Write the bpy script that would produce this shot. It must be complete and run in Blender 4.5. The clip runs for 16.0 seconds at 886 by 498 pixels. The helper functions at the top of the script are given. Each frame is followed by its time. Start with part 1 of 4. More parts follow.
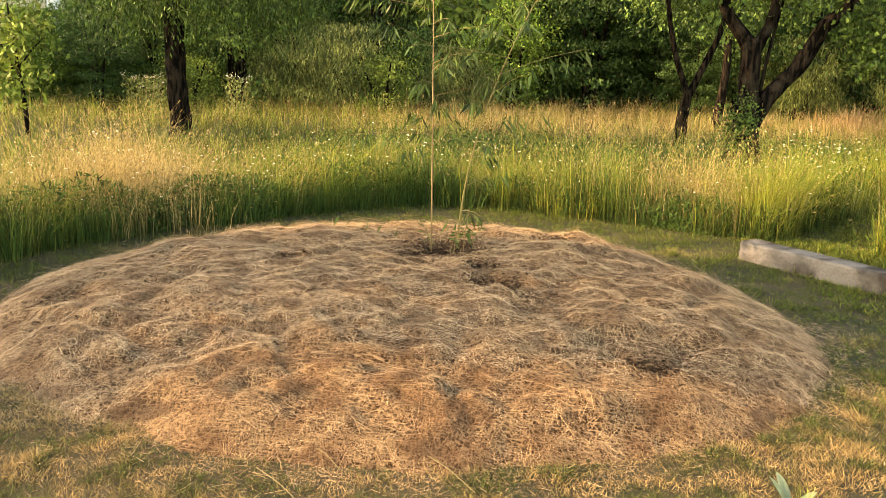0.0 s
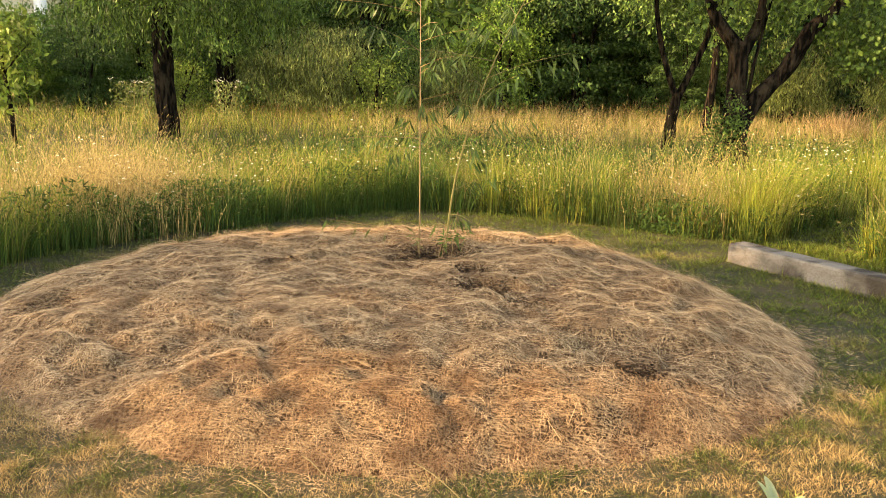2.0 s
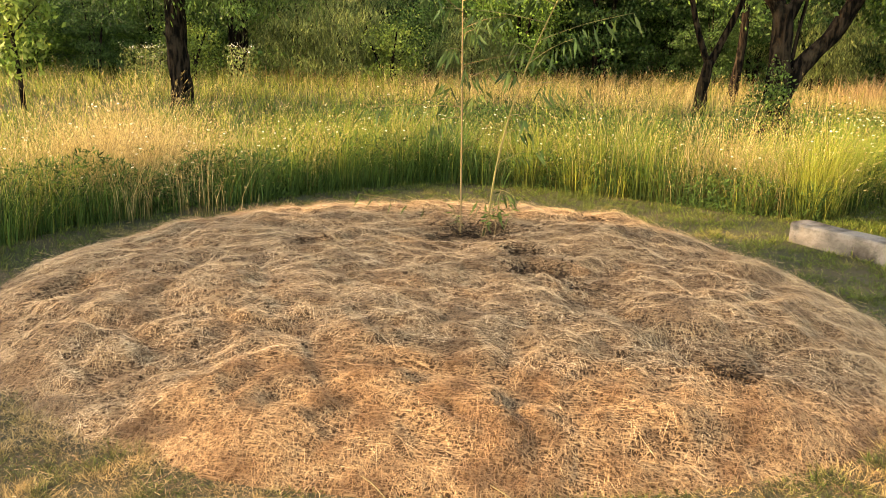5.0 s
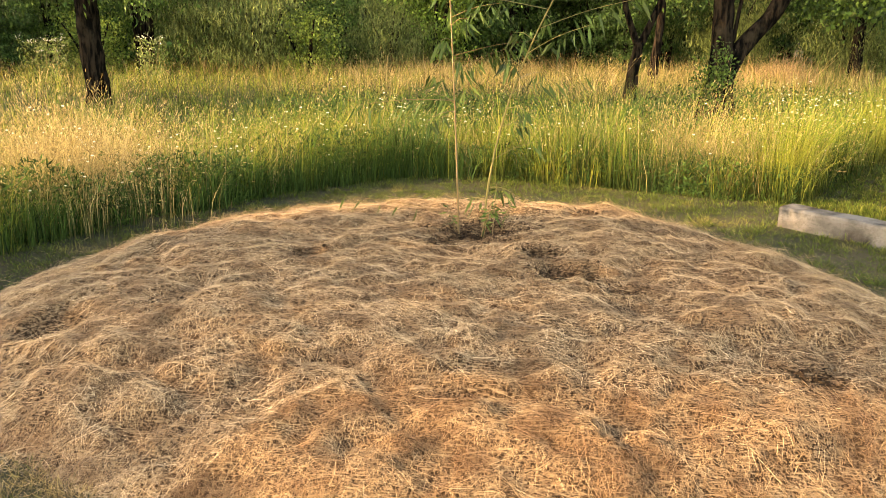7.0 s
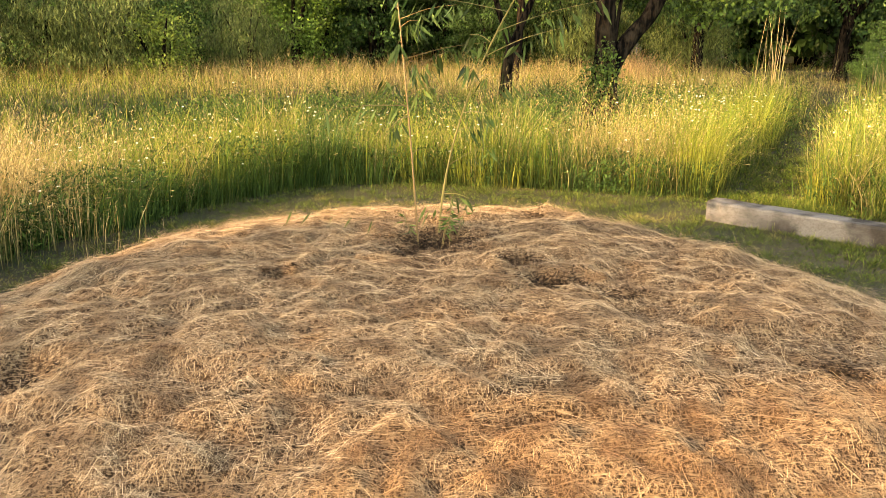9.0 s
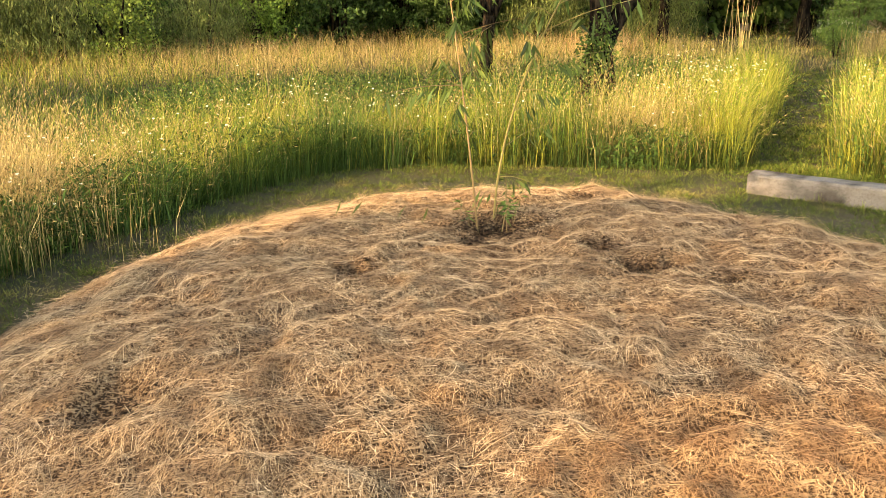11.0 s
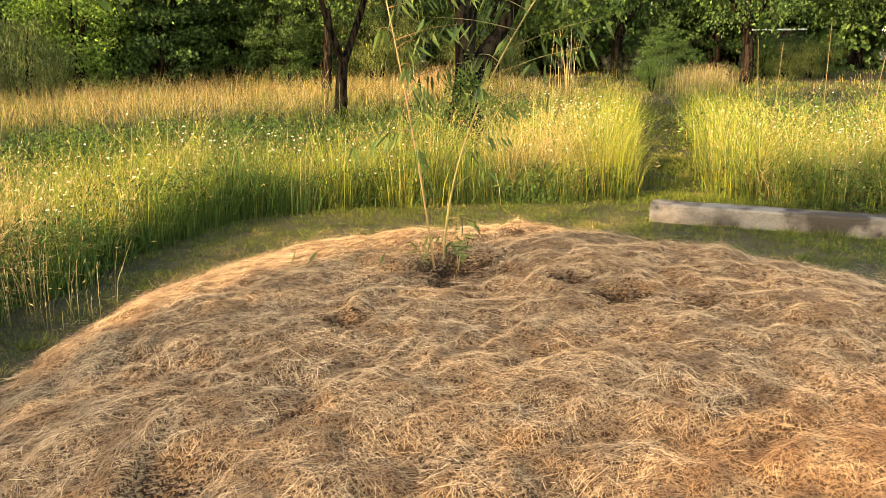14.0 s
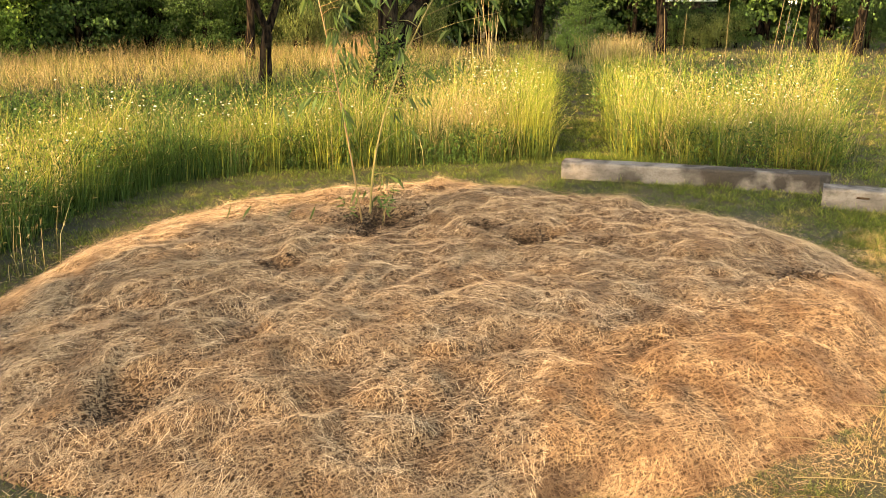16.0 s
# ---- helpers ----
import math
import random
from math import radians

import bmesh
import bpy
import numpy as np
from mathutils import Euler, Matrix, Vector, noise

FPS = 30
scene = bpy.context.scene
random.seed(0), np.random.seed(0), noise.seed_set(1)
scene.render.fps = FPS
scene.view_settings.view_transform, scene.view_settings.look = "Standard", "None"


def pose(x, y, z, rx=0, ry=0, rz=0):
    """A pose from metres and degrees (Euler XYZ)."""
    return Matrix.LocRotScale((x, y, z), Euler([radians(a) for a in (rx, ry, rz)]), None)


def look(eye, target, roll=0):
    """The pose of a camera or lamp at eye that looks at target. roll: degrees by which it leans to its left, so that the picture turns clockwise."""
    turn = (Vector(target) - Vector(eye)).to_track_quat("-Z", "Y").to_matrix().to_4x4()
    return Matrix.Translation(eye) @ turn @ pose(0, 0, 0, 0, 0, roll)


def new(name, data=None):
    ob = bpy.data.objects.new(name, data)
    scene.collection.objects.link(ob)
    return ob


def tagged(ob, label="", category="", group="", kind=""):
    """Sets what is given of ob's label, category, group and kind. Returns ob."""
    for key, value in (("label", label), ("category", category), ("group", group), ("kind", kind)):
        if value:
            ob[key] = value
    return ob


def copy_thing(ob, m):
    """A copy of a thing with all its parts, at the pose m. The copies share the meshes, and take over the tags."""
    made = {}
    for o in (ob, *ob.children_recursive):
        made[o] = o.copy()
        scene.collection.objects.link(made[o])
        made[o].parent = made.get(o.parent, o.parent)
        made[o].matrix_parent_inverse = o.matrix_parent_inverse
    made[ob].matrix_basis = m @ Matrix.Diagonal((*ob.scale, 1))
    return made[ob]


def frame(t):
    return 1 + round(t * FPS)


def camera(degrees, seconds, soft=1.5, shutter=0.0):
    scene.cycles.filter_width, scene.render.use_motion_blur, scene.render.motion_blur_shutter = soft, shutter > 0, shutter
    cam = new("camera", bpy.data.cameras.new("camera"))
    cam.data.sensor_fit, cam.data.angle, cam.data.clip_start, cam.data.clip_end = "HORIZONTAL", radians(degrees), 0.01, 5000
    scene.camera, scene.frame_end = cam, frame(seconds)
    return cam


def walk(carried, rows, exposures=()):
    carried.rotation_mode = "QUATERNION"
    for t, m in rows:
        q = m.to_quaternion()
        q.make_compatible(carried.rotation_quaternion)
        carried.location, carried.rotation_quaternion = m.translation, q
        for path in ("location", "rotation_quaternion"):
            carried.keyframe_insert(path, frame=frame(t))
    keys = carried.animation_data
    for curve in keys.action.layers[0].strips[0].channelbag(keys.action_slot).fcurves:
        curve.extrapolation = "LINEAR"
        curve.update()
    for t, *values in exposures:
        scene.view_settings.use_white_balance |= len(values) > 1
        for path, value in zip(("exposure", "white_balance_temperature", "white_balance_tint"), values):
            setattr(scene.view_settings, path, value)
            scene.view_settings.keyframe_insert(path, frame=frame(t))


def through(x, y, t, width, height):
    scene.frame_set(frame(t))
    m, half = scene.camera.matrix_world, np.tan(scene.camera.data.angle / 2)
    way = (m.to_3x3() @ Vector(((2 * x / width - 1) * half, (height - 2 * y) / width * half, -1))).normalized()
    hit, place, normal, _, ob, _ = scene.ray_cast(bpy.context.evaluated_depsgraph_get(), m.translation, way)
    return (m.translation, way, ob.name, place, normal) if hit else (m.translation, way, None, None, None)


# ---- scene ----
cam = camera(56.3, 16.0, soft=0.72)
PATH = [
    (0, (0.016, 0.059, 1.549), (0.031, 2.012, 1.117), 1.7),
    (0.5, (0.023, 0.065, 1.55), (0.042, 2.018, 1.12), 1.7),
    (1, (0.026, 0.073, 1.551), (0.048, 2.026, 1.121), 1.7),
    (1.5, (0.033, 0.077, 1.551), (0.06, 2.032, 1.127), 1.8),
    (2, (0.039, 0.084, 1.547), (0.075, 2.039, 1.125), 1.5),
    (2.5, (0.049, 0.075, 1.55), (0.109, 2.028, 1.126), 1.8),
    (3, (0.054, 0.071, 1.537), (0.137, 2.018, 1.089), 2.2),
    (3.5, (0.038, 0.07, 1.534), (0.135, 2.011, 1.059), 2.3),
    (4, (-0.018, 0.114, 1.525), (0.062, 2.05, 1.03), 2.6),
    (4.5, (-0.105, 0.294, 1.514), (-0.085, 2.229, 1.012), 2.3),
    (4.7, (-0.14, 0.412, 1.509), (-0.132, 2.35, 1.014), 1.9),
    (6.8, (-0.772, 0.92, 1.533), (-0.556, 2.834, 0.997), 0.4),
    (7, (-0.828, 0.962, 1.524), (-0.585, 2.876, 0.999), 0.7),
    (7.5, (-0.986, 1.135, 1.519), (-0.606, 3.03, 1.006), 0.5),
    (8, (-1.132, 1.225, 1.542), (-0.662, 3.098, 1.023), 1.2),
    (8.5, (-1.316, 1.274, 1.538), (-0.791, 3.134, 1.025), 1.5),
    (9, (-1.538, 1.324, 1.541), (-0.932, 3.157, 1.016), 0.7),
    (9.5, (-1.689, 1.354, 1.532), (-1.089, 3.185, 0.997), 1.6),
    (10, (-1.828, 1.528, 1.519), (-1.239, 3.361, 0.977), 0.8),
    (10.2, (-1.876, 1.611, 1.519), (-1.271, 3.436, 0.967), 0.3),
    (12.3, (-2.513, 1.978, 1.567), (-1.665, 3.694, 0.989), 0.4),
    (12.5, (-2.563, 2.009, 1.565), (-1.716, 3.726, 0.986), 0.5),
    (13, (-2.664, 2.153, 1.537), (-1.787, 3.853, 0.955), -1.1),
    (13.5, (-2.757, 2.266, 1.563), (-1.74, 3.897, 1.012), -1.8),
    (14, (-2.87, 2.222, 1.588), (-1.767, 3.814, 1.09), -0.8),
    (14.5, (-3.008, 2.125, 1.58), (-1.825, 3.665, 1.1), -0.5),
    (15, (-3.129, 2.019, 1.58), (-1.904, 3.522, 1.091), -0.4),
    (15.5, (-3.169, 1.936, 1.56), (-1.921, 3.405, 1.024), -0.2),
    (16, (-3.134, 1.832, 1.571), (-1.905, 3.305, 1.006), -0.5),
]
walk(cam, [(t, look(eye, target, roll)) for t, eye, target, roll in PATH], [(0, 2.72, 10500, 16), (2.5, 2.74, 10500, 16), (4, 2.84, 10500, 16), (10, 2.86, 10500, 16), (13, 2.84, 10500, 16), (16, 2.76, 10500, 16)])

# ---- world, sun ----
SUN_EL, SUN_AZ = radians(27), Vector((-1.0, -0.07, 0.0)).normalized()
world = bpy.data.worlds.new("world")
scene.world = world
world.use_nodes = True
wn = world.node_tree.nodes
sky = wn.new("ShaderNodeTexSky")
sky.sky_type, sky.sun_disc = "NISHITA", False
sky.sun_elevation, sky.sun_rotation = SUN_EL, math.atan2(SUN_AZ.x, SUN_AZ.y)
world.node_tree.links.new(sky.outputs[0], wn["Background"].inputs[0])
wn["Background"].inputs[1].default_value = 0.168
sun_data = bpy.data.lights.new("sun", "SUN")
sun_data.energy, sun_data.angle, sun_data.color = 2.5, radians(0.6), (1.0, 0.815, 0.615)
sun = new("sun", sun_data)
sun_way = Vector((SUN_AZ.x * math.cos(SUN_EL), SUN_AZ.y * math.cos(SUN_EL), math.sin(SUN_EL)))
sun.matrix_world = look(sun_way * 60, (0, 0, 0))

RNG = np.random.default_rng(7)


# ---- small tools ----
def vnoise(x, y, seed=0):
    """Smooth value noise in 0..1 on arrays."""
    xi, yi = np.floor(x).astype(np.int64), np.floor(y).astype(np.int64)
    fx, fy = x - xi, y - yi
    fx, fy = fx * fx * (3 - 2 * fx), fy * fy * (3 - 2 * fy)

    def corner(a, b):
        h = (a * 374761393 + b * 668265263 + seed * 974634777) & 0x7FFFFFFF
        h = ((h ^ (h >> 13)) * 1274126177) & 0x7FFFFFFF
        return ((h ^ (h >> 16)) & 0xFFFF) / 65535.0

    a, b, c, d = corner(xi, yi), corner(xi + 1, yi), corner(xi, yi + 1), corner(xi + 1, yi + 1)
    return (a * (1 - fx) + b * fx) * (1 - fy) + (c * (1 - fx) + d * fx) * fy


def fbm(x, y, seed=0, octaves=3):
    total, amp, norm = 0.0, 1.0, 0.0
    for k in range(octaves):
        total = total + amp * vnoise(x * 2 ** k + 17.3 * k, y * 2 ** k - 9.1 * k, seed + k)
        norm += amp
        amp *= 0.5
    return total / norm


def quad_mesh(name, verts, quads, uv=None, smooth=True):
    """A mesh from arrays of corners and of four-cornered faces."""
    me = bpy.data.meshes.new(name)
    n, q = len(verts), len(quads)
    me.vertices.add(n)
    me.vertices.foreach_set("co", np.ascontiguousarray(verts, dtype=np.float32).ravel())
    me.loops.add(q * 4)
    me.loops.foreach_set("vertex_index", np.ascontiguousarray(quads, dtype=np.int32).ravel())
    me.polygons.add(q)
    me.polygons.foreach_set("loop_start", np.arange(0, q * 4, 4, dtype=np.int32))
    me.polygons.foreach_set("use_smooth", np.full(q, smooth))
    if uv is not None:
        layer = me.uv_layers.new(name="UVMap")
        layer.data.foreach_set("uv", np.ascontiguousarray(uv[quads.ravel()], dtype=np.float32).ravel())
    me.update()
    me.validate()
    return me


def thing(name, me, material, label="", category="", group="", kind="", parent=None):
    ob = new(name, me)
    me.materials.clear()
    me.materials.append(material)
    if parent:
        ob.parent = parent
    return tagged(ob, label, category, group, kind)


def part(name, bm, material, parent, label=""):
    """A bmesh as one mesh object under a thing or a part."""
    me = bpy.data.meshes.new(name)
    for f in bm.faces:
        f.smooth = True
    bm.to_mesh(me)
    bm.free()
    return thing(name, me, material, label, parent=parent)


def blades(root, height, width, yaw, lean, curl=1.6, segs=3, tip=0.12):
    """Bent, tapering strips that stand on their roots: corners, faces, and v along the blade."""
    n = len(root)
    s = np.linspace(0, 1, segs + 1)
    dirx, diry = np.cos(yaw), np.sin(yaw)
    face = yaw + np.pi / 2 + RNG.normal(0, 0.7, n)
    wx, wy = np.cos(face), np.sin(face)
    verts = np.zeros((n, segs + 1, 2, 3))
    for k, v in enumerate(s):
        out = lean * height * v ** curl
        cx, cy = root[:, 0] + dirx * out, root[:, 1] + diry * out
        cz = root[:, 2] + height * v * np.sqrt(np.clip(1 - (lean * v ** (curl - 1)) ** 2 * 0.45, 0.2, 1))
        w = width * 0.5 * (1 - (1 - tip) * v ** 1.5)
        for side, sg in ((0, -1), (1, 1)):
            verts[:, k, side] = np.stack([cx + sg * wx * w, cy + sg * wy * w, cz], 1)
    base = np.arange(n)[:, None] * (2 * (segs + 1))
    quads = np.stack([np.stack([base[:, 0] + 2 * k, base[:, 0] + 2 * k + 1, base[:, 0] + 2 * k + 3, base[:, 0] + 2 * k + 2], 1) for k in range(segs)], 1)
    uv = np.zeros((n, segs + 1, 2, 2))
    uv[..., 1] = s[None, :, None]
    uv[:, :, 1, 0] = 1
    return verts.reshape(-1, 3), quads.reshape(-1, 4), uv.reshape(-1, 2)


def leaf_quads(centre, length, width, way, roll):
    """One kite-shaped, slightly folded leaf at each centre, pointing along way."""
    n = len(centre)
    way = way / np.linalg.norm(way, axis=1)[:, None]
    ref = np.stack([np.cos(roll), np.sin(roll), 0.35 * np.cos(roll * 3.1)], 1)
    side = np.cross(way, ref)
    side /= np.maximum(np.linalg.norm(side, axis=1)[:, None], 1e-6)
    up = np.cross(side, way)
    a = centre
    b = centre + way * (length * 0.42)[:, None] + side * (width * 0.5)[:, None] + up * (width * 0.18)[:, None]
    c = centre + way * length[:, None]
    d = centre + way * (length * 0.42)[:, None] - side * (width * 0.5)[:, None] + up * (width * 0.18)[:, None]
    verts = np.stack([a, b, c, d], 1).reshape(-1, 3)
    quads = np.arange(4 * n).reshape(-1, 4)
    uv = np.tile(np.array([[0.5, 0], [1, 0.4], [0.5, 1], [0, 0.4]]), (n, 1))
    return verts, quads, uv


def joined(parts):
    """Several (corners, faces, uv) as one."""
    vs, qs, us, k = [], [], [], 0
    for v, q, u in parts:
        vs.append(v), qs.append(q + k), us.append(u)
        k += len(v)
    return np.concatenate(vs), np.concatenate(qs), np.concatenate(us)


def tube(points, radii, sides=10, wobble=0.06, seed=0, caps=True):
    """A round, tapering, slightly knobbly limb through the points."""
    pts, rad = [Vector(p) for p in points], list(radii)
    fine, rr = [], []
    for i in range(len(pts) - 1):
        p0, p1, p2, p3 = pts[max(i - 1, 0)], pts[i], pts[i + 1], pts[min(i + 2, len(pts) - 1)]
        for k in range(4):
            t = k / 4
            fine.append(0.5 * ((2 * p1) + (p2 - p0) * t + (2 * p0 - 5 * p1 + 4 * p2 - p3) * t * t + (3 * p1 - p0 - 3 * p2 + p3) * t ** 3))
            rr.append(rad[i] * (1 - t) + rad[i + 1] * t)
    fine.append(pts[-1])
    rr.append(rad[-1])
    bm, rings = bmesh.new(), []
    for i, p in enumerate(fine):
        d = (fine[min(i + 1, len(fine) - 1)] - fine[max(i - 1, 0)]).normalized()
        a = d.orthogonal().normalized() if i == 0 else (rings[-1][1] - d * rings[-1][1].dot(d)).normalized()
        b = d.cross(a)
        ring = []
        for k in range(sides):
            th = 2 * math.pi * k / sides
            w = 1 + wobble * 2 * (noise.noise(Vector((p.x * 4 + math.cos(th) * 1.4 + seed, p.y * 4 + math.sin(th) * 1.4, p.z * 3))))
            ring.append(bm.verts.new(p + (a * math.cos(th) + b * math.sin(th)) * rr[i] * w))
        rings.append((ring, a))
    for (r0, _), (r1, _) in zip(rings, rings[1:]):
        for k in range(sides):
            bm.faces.new((r0[k], r0[(k + 1) % sides], r1[(k + 1) % sides], r1[k]))
    if caps:
        bm.faces.new(list(reversed(rings[0][0])))
        bm.faces.new(rings[-1][0])
    return bm


def box_bm(size, bevel=0.0, cuts=0):
    bm = bmesh.new()
    bmesh.ops.create_cube(bm, size=1.0, matrix=Matrix.Diagonal((*size, 1)))
    if bevel:
        bmesh.ops.bevel(bm, geom=bm.edges[:], offset=bevel, segments=2, affect="EDGES")
    return bm


# ---- materials ----
def material(name, rough=0.8):
    m = bpy.data.materials.new(name)
    m.use_nodes = True
    nt = m.node_tree
    b = nt.nodes["Principled BSDF"]
    b.inputs["Roughness"].default_value = rough
    b.inputs["Specular IOR Level"].default_value = 0.25
    return m, nt, b


def ramp(nt, fac, stops):
    r = nt.nodes.new("ShaderNodeValToRGB")
    el = r.color_ramp.elements
    while len(el) < len(stops):
        el.new(0.5)
    for e, (p, c) in zip(el, stops):
        e.position, e.color = p, (*c, 1)
    nt.links.new(fac, r.inputs[0])
    return r.outputs[0]


def mix(nt, fac, a, b, blend="MIX"):
    m = nt.nodes.new("ShaderNodeMix")
    m.data_type, m.blend_type = "RGBA", blend
    for sock, val in ((m.inputs[0], fac), (m.inputs[6], a), (m.inputs[7], b)):
        if isinstance(val, bpy.types.NodeSocket):
            nt.links.new(val, sock)
        elif isinstance(val, (int, float)):
            sock.default_value = val
        else:
            sock.default_value = (*val, 1)
    return m.outputs[2]


def noise_tex(nt, scale, detail=4, coord="Object", stretch=(1, 1, 1)):
    tc, mp, nz = nt.nodes.new("ShaderNodeTexCoord"), nt.nodes.new("ShaderNodeMapping"), nt.nodes.new("ShaderNodeTexNoise")
    mp.inputs["Scale"].default_value = stretch
    nz.inputs["Scale"].default_value, nz.inputs["Detail"].default_value = scale, detail
    nt.links.new(tc.outputs[coord], mp.inputs[0])
    nt.links.new(mp.outputs[0], nz.inputs["Vector"])
    return nz.outputs[0]


def bumped(nt, b, height, strength=0.5, distance=0.02):
    bu = nt.nodes.new("ShaderNodeBump")
    bu.inputs["Strength"].default_value, bu.inputs["Distance"].default_value = strength, distance
    nt.links.new(height, bu.inputs["Height"])
    nt.links.new(bu.outputs[0], b.inputs["Normal"])


def contrast(nt, val, lo, hi):
    r = nt.nodes.new("ShaderNodeMapRange")
    r.inputs[1].default_value, r.inputs[2].default_value = lo, hi
    nt.links.new(val, r.inputs[0])
    return r.outputs[0]


def strand_mat(name, low, high, patch=None, patch_scale=0.6, patch_at=(0.42, 0.62), through=0.22, rough=0.6, spread=(0.35, 1.65), fade=(0.1, 0.9)):
    """Grass, straw or leaf: colour from root to tip, strand by strand, light shining through."""
    m, nt, b = material(name, rough)
    b.inputs["Specular IOR Level"].default_value = 0.1
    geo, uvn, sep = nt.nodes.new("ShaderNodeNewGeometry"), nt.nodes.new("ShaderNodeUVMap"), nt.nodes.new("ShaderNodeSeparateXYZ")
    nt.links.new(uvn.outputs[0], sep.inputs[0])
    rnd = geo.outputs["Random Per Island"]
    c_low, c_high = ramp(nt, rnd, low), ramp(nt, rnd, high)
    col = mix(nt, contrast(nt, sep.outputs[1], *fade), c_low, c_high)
    if patch:
        col = mix(nt, contrast(nt, noise_tex(nt, patch_scale, 3), *patch_at), col, mix(nt, 0.75, col, patch))
    wob = nt.nodes.new("ShaderNodeTexWhiteNoise")
    wob.noise_dimensions = "1D"
    nt.links.new(rnd, wob.inputs["W"])
    r2 = nt.nodes.new("ShaderNodeMapRange")
    r2.inputs[3].default_value, r2.inputs[4].default_value = spread
    nt.links.new(wob.outputs[0], r2.inputs[0])
    grey = nt.nodes.new("ShaderNodeCombineColor")
    for k in range(3):
        nt.links.new(r2.outputs[0], grey.inputs[k])
    col = mix(nt, 1.0, col, grey.outputs[0], "MULTIPLY")
    nt.links.new(col, b.inputs["Base Color"])
    if through:
        tr, ms = nt.nodes.new("ShaderNodeBsdfTranslucent"), nt.nodes.new("ShaderNodeMixShader")
        nt.links.new(col, tr.inputs[0])
        ms.inputs[0].default_value = through
        out = nt.nodes["Material Output"]
        nt.links.new(b.outputs[0], ms.inputs[1])
        nt.links.new(tr.outputs[0], ms.inputs[2])
        nt.links.new(ms.outputs[0], out.inputs[0])
    return m


M_STRAW = strand_mat("straw", [(0.0, (0.19, 0.122, 0.066)), (0.4, (0.375, 0.242, 0.128)), (1.0, (0.63, 0.465, 0.275))], [(0.0, (0.21, 0.135, 0.074)), (0.4, (0.435, 0.283, 0.15)), (1.0, (0.73, 0.555, 0.35))],
                     patch=(0.17, 0.105, 0.058), patch_scale=4.5, patch_at=(0.46, 0.62), through=0.12, rough=0.55, spread=(0.55, 1.35))
# browner straw for the front: hay tone and sunlit tint in one colour
M_STRAW_FRONT = strand_mat("front_straw", [(0.0, (0.15, 0.088, 0.045)), (0.4, (0.285, 0.175, 0.09)), (1.0, (0.46, 0.32, 0.175))], [(0.0, (0.165, 0.098, 0.05)), (0.4, (0.325, 0.203, 0.105)), (1.0, (0.53, 0.385, 0.22))],
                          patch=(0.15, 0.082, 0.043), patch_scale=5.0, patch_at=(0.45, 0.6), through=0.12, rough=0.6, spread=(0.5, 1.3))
# near-black, so that hollows and slots read as shaded
M_HOLLOW_SHADE = strand_mat("hollow_shade", [(0.0, (0.012, 0.007, 0.004)), (1.0, (0.05, 0.03, 0.016))], [(0.0, (0.015, 0.009, 0.005)), (1.0, (0.075, 0.046, 0.026))], through=0.0, rough=0.9)
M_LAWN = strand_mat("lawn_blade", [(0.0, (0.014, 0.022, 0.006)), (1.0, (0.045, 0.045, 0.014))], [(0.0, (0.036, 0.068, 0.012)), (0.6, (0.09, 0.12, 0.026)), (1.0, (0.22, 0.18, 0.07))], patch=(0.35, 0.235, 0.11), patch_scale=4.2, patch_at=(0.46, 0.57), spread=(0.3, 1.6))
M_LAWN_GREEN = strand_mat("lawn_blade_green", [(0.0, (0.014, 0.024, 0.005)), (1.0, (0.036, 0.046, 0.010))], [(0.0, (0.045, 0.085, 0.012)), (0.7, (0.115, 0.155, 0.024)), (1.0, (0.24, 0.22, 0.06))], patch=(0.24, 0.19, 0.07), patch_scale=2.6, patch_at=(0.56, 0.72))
# dark meadow roots: their own green plus painted shade at the foot
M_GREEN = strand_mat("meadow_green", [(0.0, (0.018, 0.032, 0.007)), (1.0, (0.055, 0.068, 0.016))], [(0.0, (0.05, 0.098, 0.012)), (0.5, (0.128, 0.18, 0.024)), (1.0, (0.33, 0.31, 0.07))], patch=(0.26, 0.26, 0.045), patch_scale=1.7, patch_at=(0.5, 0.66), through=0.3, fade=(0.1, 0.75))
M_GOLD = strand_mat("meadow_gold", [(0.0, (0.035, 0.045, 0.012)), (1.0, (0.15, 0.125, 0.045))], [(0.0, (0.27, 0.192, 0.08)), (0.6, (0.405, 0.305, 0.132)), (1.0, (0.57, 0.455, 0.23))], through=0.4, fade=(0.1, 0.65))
M_SEED = strand_mat("seed_head", [(0.0, (0.16, 0.085, 0.035)), (0.6, (0.36, 0.25, 0.10)), (1.0, (0.52, 0.44, 0.27))], [(0.0, (0.17, 0.09, 0.038)), (0.6, (0.35, 0.25, 0.105)), (1.0, (0.57, 0.49, 0.31))], through=0.3)
M_HERB = strand_mat("meadow_herb", [(0.0, (0.025, 0.05, 0.015)), (1.0, (0.05, 0.09, 0.02))], [(0.0, (0.04, 0.085, 0.02)), (1.0, (0.09, 0.15, 0.03))])
M_PETAL = strand_mat("petal", [(0.0, (0.7, 0.68, 0.55)), (1.0, (0.82, 0.8, 0.7))], [(0.0, (0.75, 0.73, 0.6)), (1.0, (0.85, 0.83, 0.75))], through=0.3, spread=(0.9, 1.1))
M_REED = strand_mat("dry_reed", [(0.0, (0.24, 0.19, 0.09)), (1.0, (0.36, 0.29, 0.15))], [(0.0, (0.32, 0.25, 0.125)), (1.0, (0.46, 0.37, 0.21))], through=0.2)
